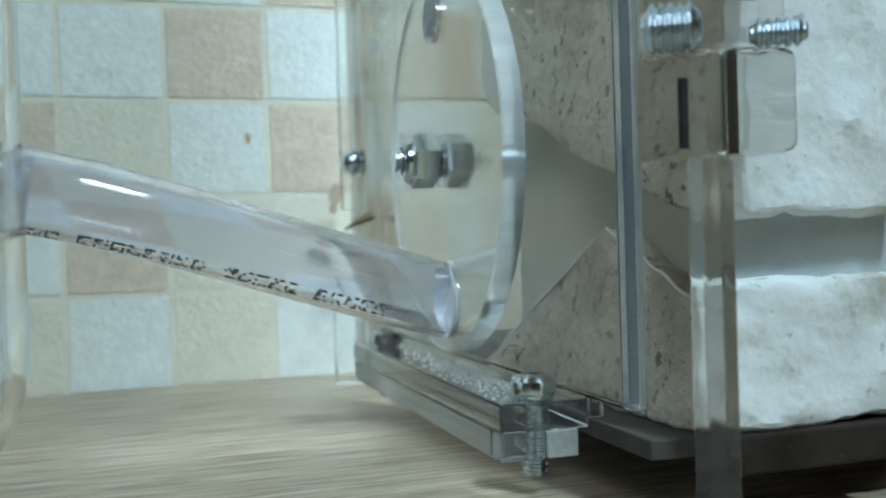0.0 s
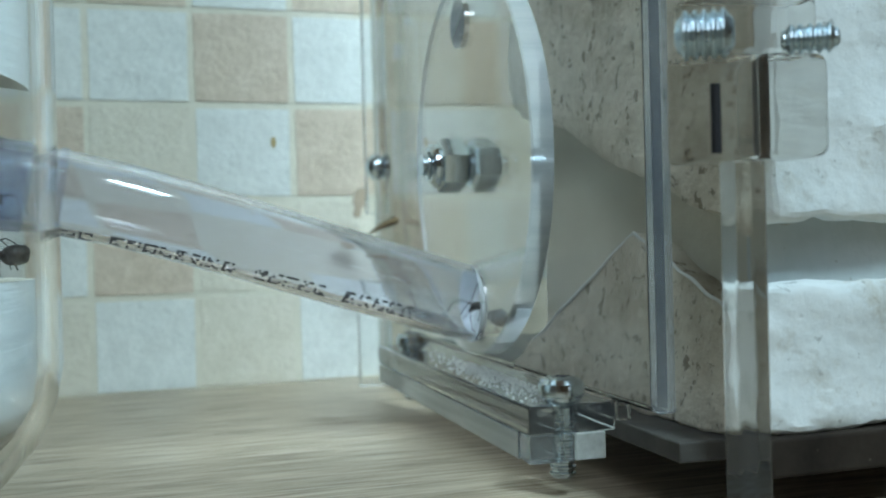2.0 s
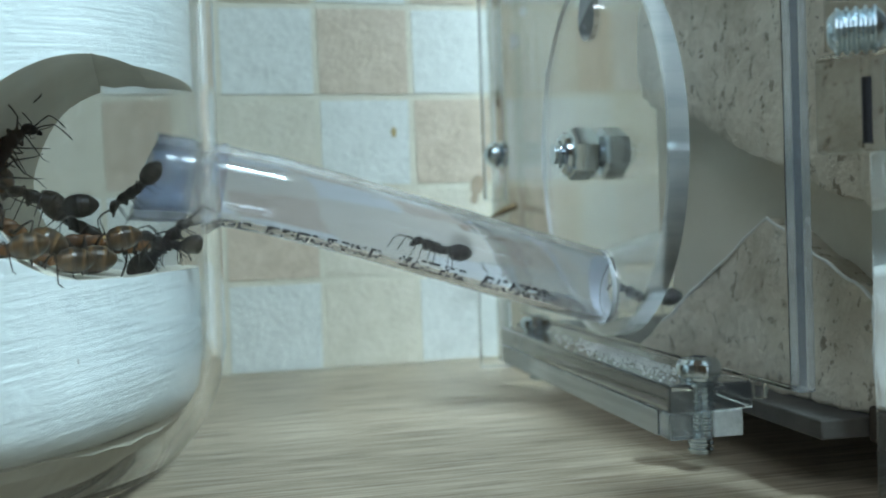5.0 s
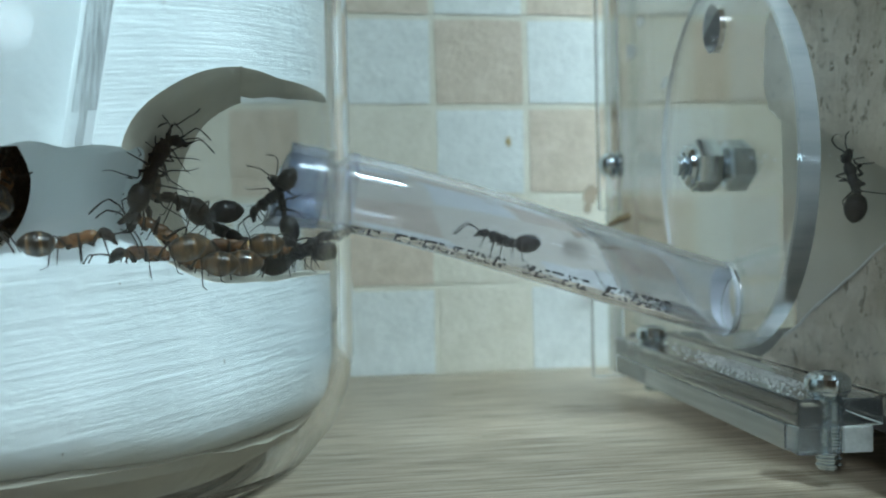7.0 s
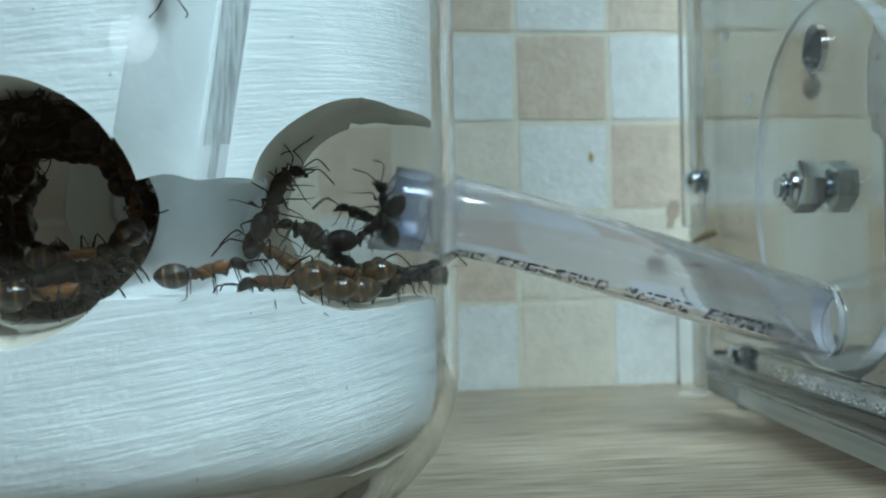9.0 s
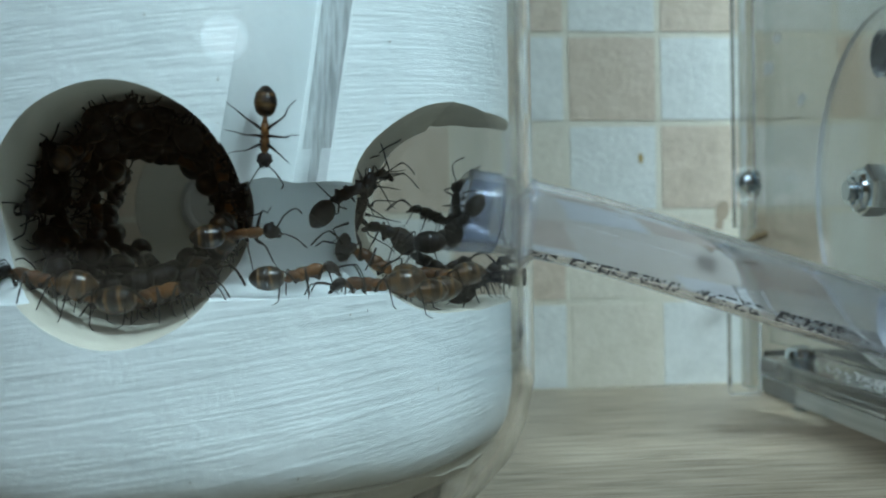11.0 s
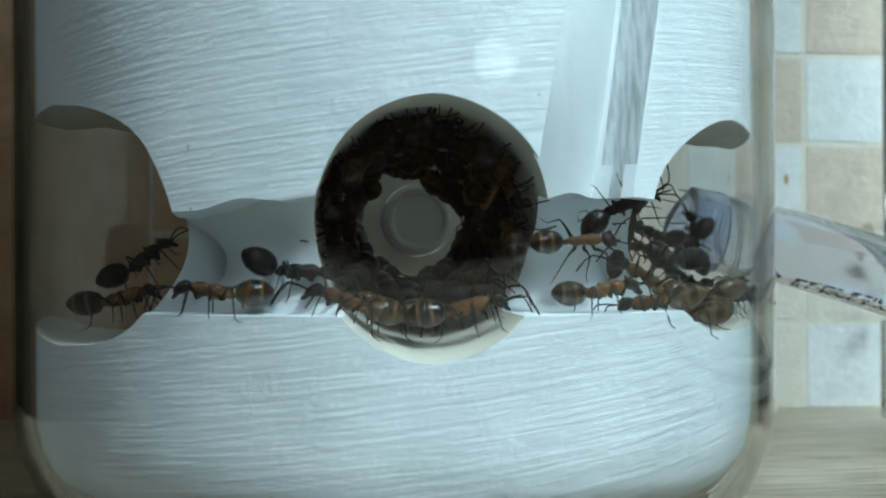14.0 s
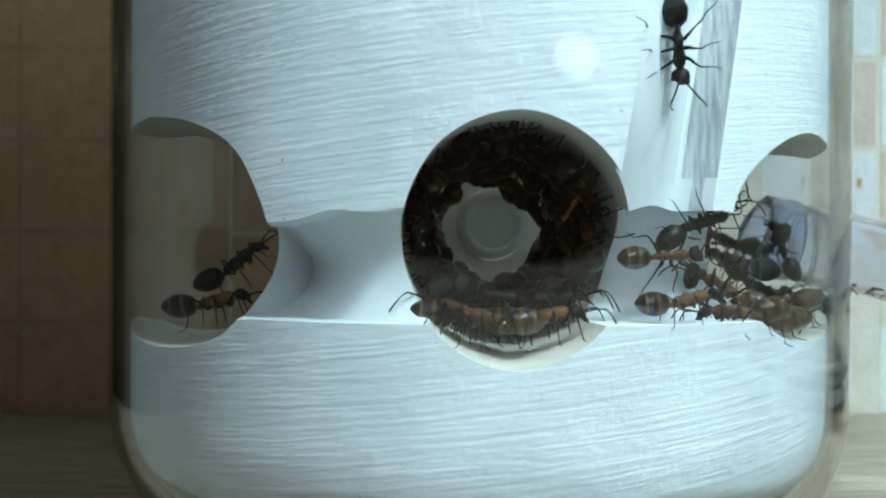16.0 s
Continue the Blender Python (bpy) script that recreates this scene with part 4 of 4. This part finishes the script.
def stride(a, spans, period=.24, swing=20):
    """Swings the legs in two sets of three while the ant walks."""
    for n, lg in enumerate(legs_of(a)):
        rest = lg.matrix_basis.copy()
        sign = 1 if n in (0, 3, 4) else -1
        rows = [(0.0, rest)]
        for t0, t1 in spans:
            rows.append((t0, rest))
            t, k = t0 + period / 2, 0
            while t < t1 - .05:
                rows.append((t, rest @ pose(0, 0, 0, 6 * sign, 0, swing * sign * (1 if k % 2 else -1))))
                t, k = t + period / 2, k + 1
            rows.append((t1, rest))
        rows.append((16.0, rest))
        walk(lg, [r for i, r in enumerate(rows) if i == 0 or r[0] > rows[i - 1][0] + .01])


def tube_floor(x, dy=0.0):
    """Axis of the tube at x, a little below the middle."""
    for p, q in zip(TUBE, TUBE[1:]):
        if p[0] <= x <= q[0] or (q is TUBE[-1] and x > q[0]) or (p is TUBE[0] and x < p[0]):
            f = (x - p[0]) / (q[0] - p[0])
            return (x, p[1] + (q[1] - p[1]) * f + dy, p[2] + (q[2] - p[2]) * min(max(f, 0), 1.2) - .12)


def motions():
    fidget = random.Random(8)
    for ob, m in IDLE:
        rows, t = [(0.0, m)], fidget.uniform(.3, 1.2)
        while t < 15.6:
            rows.append((t, m @ pose(fidget.uniform(-.05, .05) * CM, fidget.uniform(-.03, .03) * CM, 0, 0, fidget.uniform(-5, 5), fidget.uniform(-9, 9))))
            t += fidget.uniform(.35, 1.1)
        rows.append((16.0, m))
        walk(ob, rows)
    inside = (-1.45, 14.6, 3.75)
    go = lambda x, a=163, dy=0.0: stance(tube_floor(x, dy), a, 0)  # noqa: E731
    walk(runner_a, [(0.0, stance((6.95, 15.2, 1.25), 163, 0)), (1.5, stance((6.95, 15.2, 1.25), 163, 0)), (1.75, stance((6.35, 15.5, 2.05), 163, 0)), (1.9, go(5.85)), (2.0, go(5.66)), (2.4, go(5.08)), (2.8, go(4.41)), (3.2, go(4.0)), (4.2, go(3.2)), (5.3, go(2.14)), (5.5, go(1.61)),
                    (6.0, go(.05, 165)), (6.3, go(-.9, 170)), (6.5, stance((-1.5, 15.0, 4.1), 130, 0)), (6.7, stance(inside, 105, -60)), (8.6, stance((-1.5, 14.5, 4.0), 100, -50)),
                    (11.0, stance((-1.55, 14.5, 4.05), 85, -50)), (13.5, stance((-1.5, 14.5, 3.9), 100, -60)), (16.0, stance((-1.3, 14.5, 3.9), 115, -60))])
    fwd = lambda x, yaw=0: stance(tube_floor(x), DOWN, 0, yaw)  # noqa: E731
    back = [(5.5, 5.67), (6.0, 5.08), (6.3, 4.15), (6.6, 3.14), (7.0, 1.81), (7.6, .01), (8.0, -.86)]
    walk(runner_b, [(0.0, fwd(-1.6)), (2.3, fwd(-1.5)), (2.6, fwd(-.73)), (2.8, fwd(-.19)), (3.0, fwd(1.11)), (3.2, fwd(2.4)), (3.7, fwd(4.4)), (4.2, fwd(5.7)), (4.5, fwd(6.1, 60)), (4.8, fwd(6.2, 120)),
                    (5.1, fwd(6.1, 180))] + [(t, fwd(x, 180)) for t, x in back] + [(8.3, fwd(-1.4, 180)), (8.6, fwd(-1.75, 190)), (16.0, fwd(-1.8, 196))])
    walk(guest, [(0.0, on_side(15.6, 1.4, -.9, .4, 6.95)), (5.7, on_side(15.6, 1.4, -.9, .4, 6.95)), (6.1, on_side(14.9, 2.6, -.8, .6, 6.6)), (6.4, on_side(13.74, 3.03, -.8, .6)), (6.7, on_side(13.06, 3.55, -.1, 1)),
                 (7.2, on_side(13.73, 4.09, .5, .8)), (7.5, on_side(14.4, 4.45, .9, .4)), (7.9, on_side(16.8, 5.25, .95, .3, 6.4)), (8.3, on_side(18.6, 5.9, .95, .3, 6.45)),
                 (8.8, on_side(18.9, 6.4, .6, .8, 6.9)), (9.6, on_side(17.6, 6.9, -.3, .9, 7.15)), (16.0, on_side(17.4, 6.9, -.3, .9, 7.15))])
    stride(guest, [(5.8, 8.6)])
    stride(runner_a, [(1.6, 3.2), (5.2, 6.5)])
    stride(runner_b, [(2.3, 4.2), (6.0, 8.4)])
    up = lambda x, z, a=-92: stance((x, 10.56, z), a, 90)  # noqa: E731
    walk(pale, [(0.0, up(-3.7, 7.6)), (8.7, up(-3.8, 6.6)), (9.8, up(-3.95, 5.4)), (10.8, up(-3.96, 4.85)), (11.0, up(-3.97, 4.74)), (11.4, up(-4.02, 4.62, -102)), (11.8, up(-4.18, 4.53, -118)),
                (12.1, up(-4.4, 4.4, -120)), (12.5, stance((-4.65, 11.0, 4.3), -120, 85)), (13.0, stance((-4.7, 11.6, 4.35), -120, 80)), (16.0, stance((-4.7, 11.8, 4.35), -120, 80))])
    dn = lambda x, z: stance((x, 10.66, z), -84, -90)  # noqa: E731
    walk(late, [(0.0, dn(-3.5, 8.6)), (13.5, dn(-3.6, 8.2)), (15.0, dn(-3.75, 7.3)), (15.5, dn(-3.94, 6.67)), (15.6, dn(-3.87, 6.5)), (15.8, dn(-3.82, 6.22)), (16.0, dn(-3.8, 5.97))])
    walk(near_tube, [(0.0, stance((-1.9, 13.7, 3.1), 12, 0)), (2.4, stance((-1.5, 13.7, 3.12), 15, 0)), (2.8, stance((-1.3, 13.7, 3.14), 35, 0)), (3.2, stance((-1.2, 13.7, 3.1), 12, 0)),
                     (5.5, stance((-1.25, 13.7, 3.14), 48, 0)), (8.0, stance((-1.2, 13.8, 3.1), 20, 0)), (12.0, stance((-1.3, 13.8, 3.12), 40, 0)), (16.0, stance((-1.3, 13.8, 3.1), 25, 0))])
    walk(mid_a, [(0.0, stance((-5.0, 11.7, 3.5), 4, 50)), (8.9, stance((-5.0, 11.6, 3.5), 4, 50)), (10.0, stance((-4.5, 11.3, 3.6), 4, 60)), (10.8, stance((-4.25, 11.0, 3.72), 4, 70)), (11.5, stance((-4.2, 11.0, 3.75), 2, 65)),
                 (12.5, stance((-3.95, 11.05, 3.8), 5, 75)), (14.0, stance((-3.88, 11.05, 3.82), 2, 68)), (15.0, stance((-3.84, 11.05, 3.80), 6, 72)), (16.0, stance((-3.8, 11.05, 3.78), 3, 70))])
    walk(mid_b, [(0.0, stance((-2.95, 12.3, 4.1), 60, 150)), (9.0, stance((-2.95, 12.2, 4.1), 60, 150)), (10.5, stance((-3.1, 11.7, 4.15), 40, 158)), (12.0, stance((-3.3, 11.35, 4.2), 28, 160)), (13.5, stance((-3.4, 11.25, 4.2), 25, 160)),
                 (14.8, stance((-3.42, 11.25, 4.22), 30, 164)), (16.0, stance((-3.45, 11.2, 4.15), 22, 158))])
    stride(mid_a, [(9.0, 10.8)])
    lane = lambda x, z, a, y=11.0: stance((x, y, z), a, 0)  # noqa: E731
    walk(left_a, [(0.0, lane(-7.4, 3.4, 2)), (10.8, lane(-7.1, 3.38, 4)), (11.8, lane(-6.94, 3.4, 2)), (12.5, lane(-7.04, 3.5, 3)), (13.0, lane(-7.27, 3.66, 2)), (13.6, lane(-7.08, 3.66, -4)),
                  (14.0, lane(-6.8, 3.5, -8)), (14.5, lane(-6.3, 3.58, -3)), (15.2, lane(-5.9, 3.4, -20, 11.2)), (16.0, lane(-5.6, 3.3, -10, 11.4))])
    walk(left_b, [(0.0, lane(-6.6, 3.3, 176)), (11.0, lane(-6.3, 3.3, 172)), (11.8, lane(-6.25, 3.32, 178)), (12.5, lane(-6.44, 3.4, 176)), (13.0, lane(-6.85, 3.33, 178)), (13.6, lane(-6.4, 3.42, 158)),
                  (14.0, lane(-6.3, 3.2, 165, 10.9)), (14.6, lane(-5.8, 3.12, 176, 10.85)), (16.0, lane(-5.74, 3.1, 178, 10.8))])
    walk(left_c, [(0.0, lane(-8.3, 3.2, 178)), (11.8, lane(-8.0, 3.25, 178)), (13.0, lane(-8.05, 3.27, 178)), (13.6, lane(-7.42, 3.3, 176)), (14.0, lane(-7.6, 3.3, 176)), (14.5, lane(-7.8, 3.3, 178)),
                  (14.7, stance((-7.7, 11.05, 3.3), 178, 0, 60)), (14.85, stance((-7.6, 11.05, 3.3), 178, 0, 120)), (15.0, stance((-7.45, 11.05, 3.34), 178, 0, 180)), (15.2, stance((-7.15, 11.05, 3.36), 178, 0, 180)),
                  (15.6, stance((-6.6, 11.0, 3.2), 172, 0, 180)), (16.0, stance((-5.95, 10.95, 3.12), 176, 0, 180))])
    stride(left_c, [(14.6, 16.0)])
    stride(left_a, [(13.6, 15.2)])


motions()
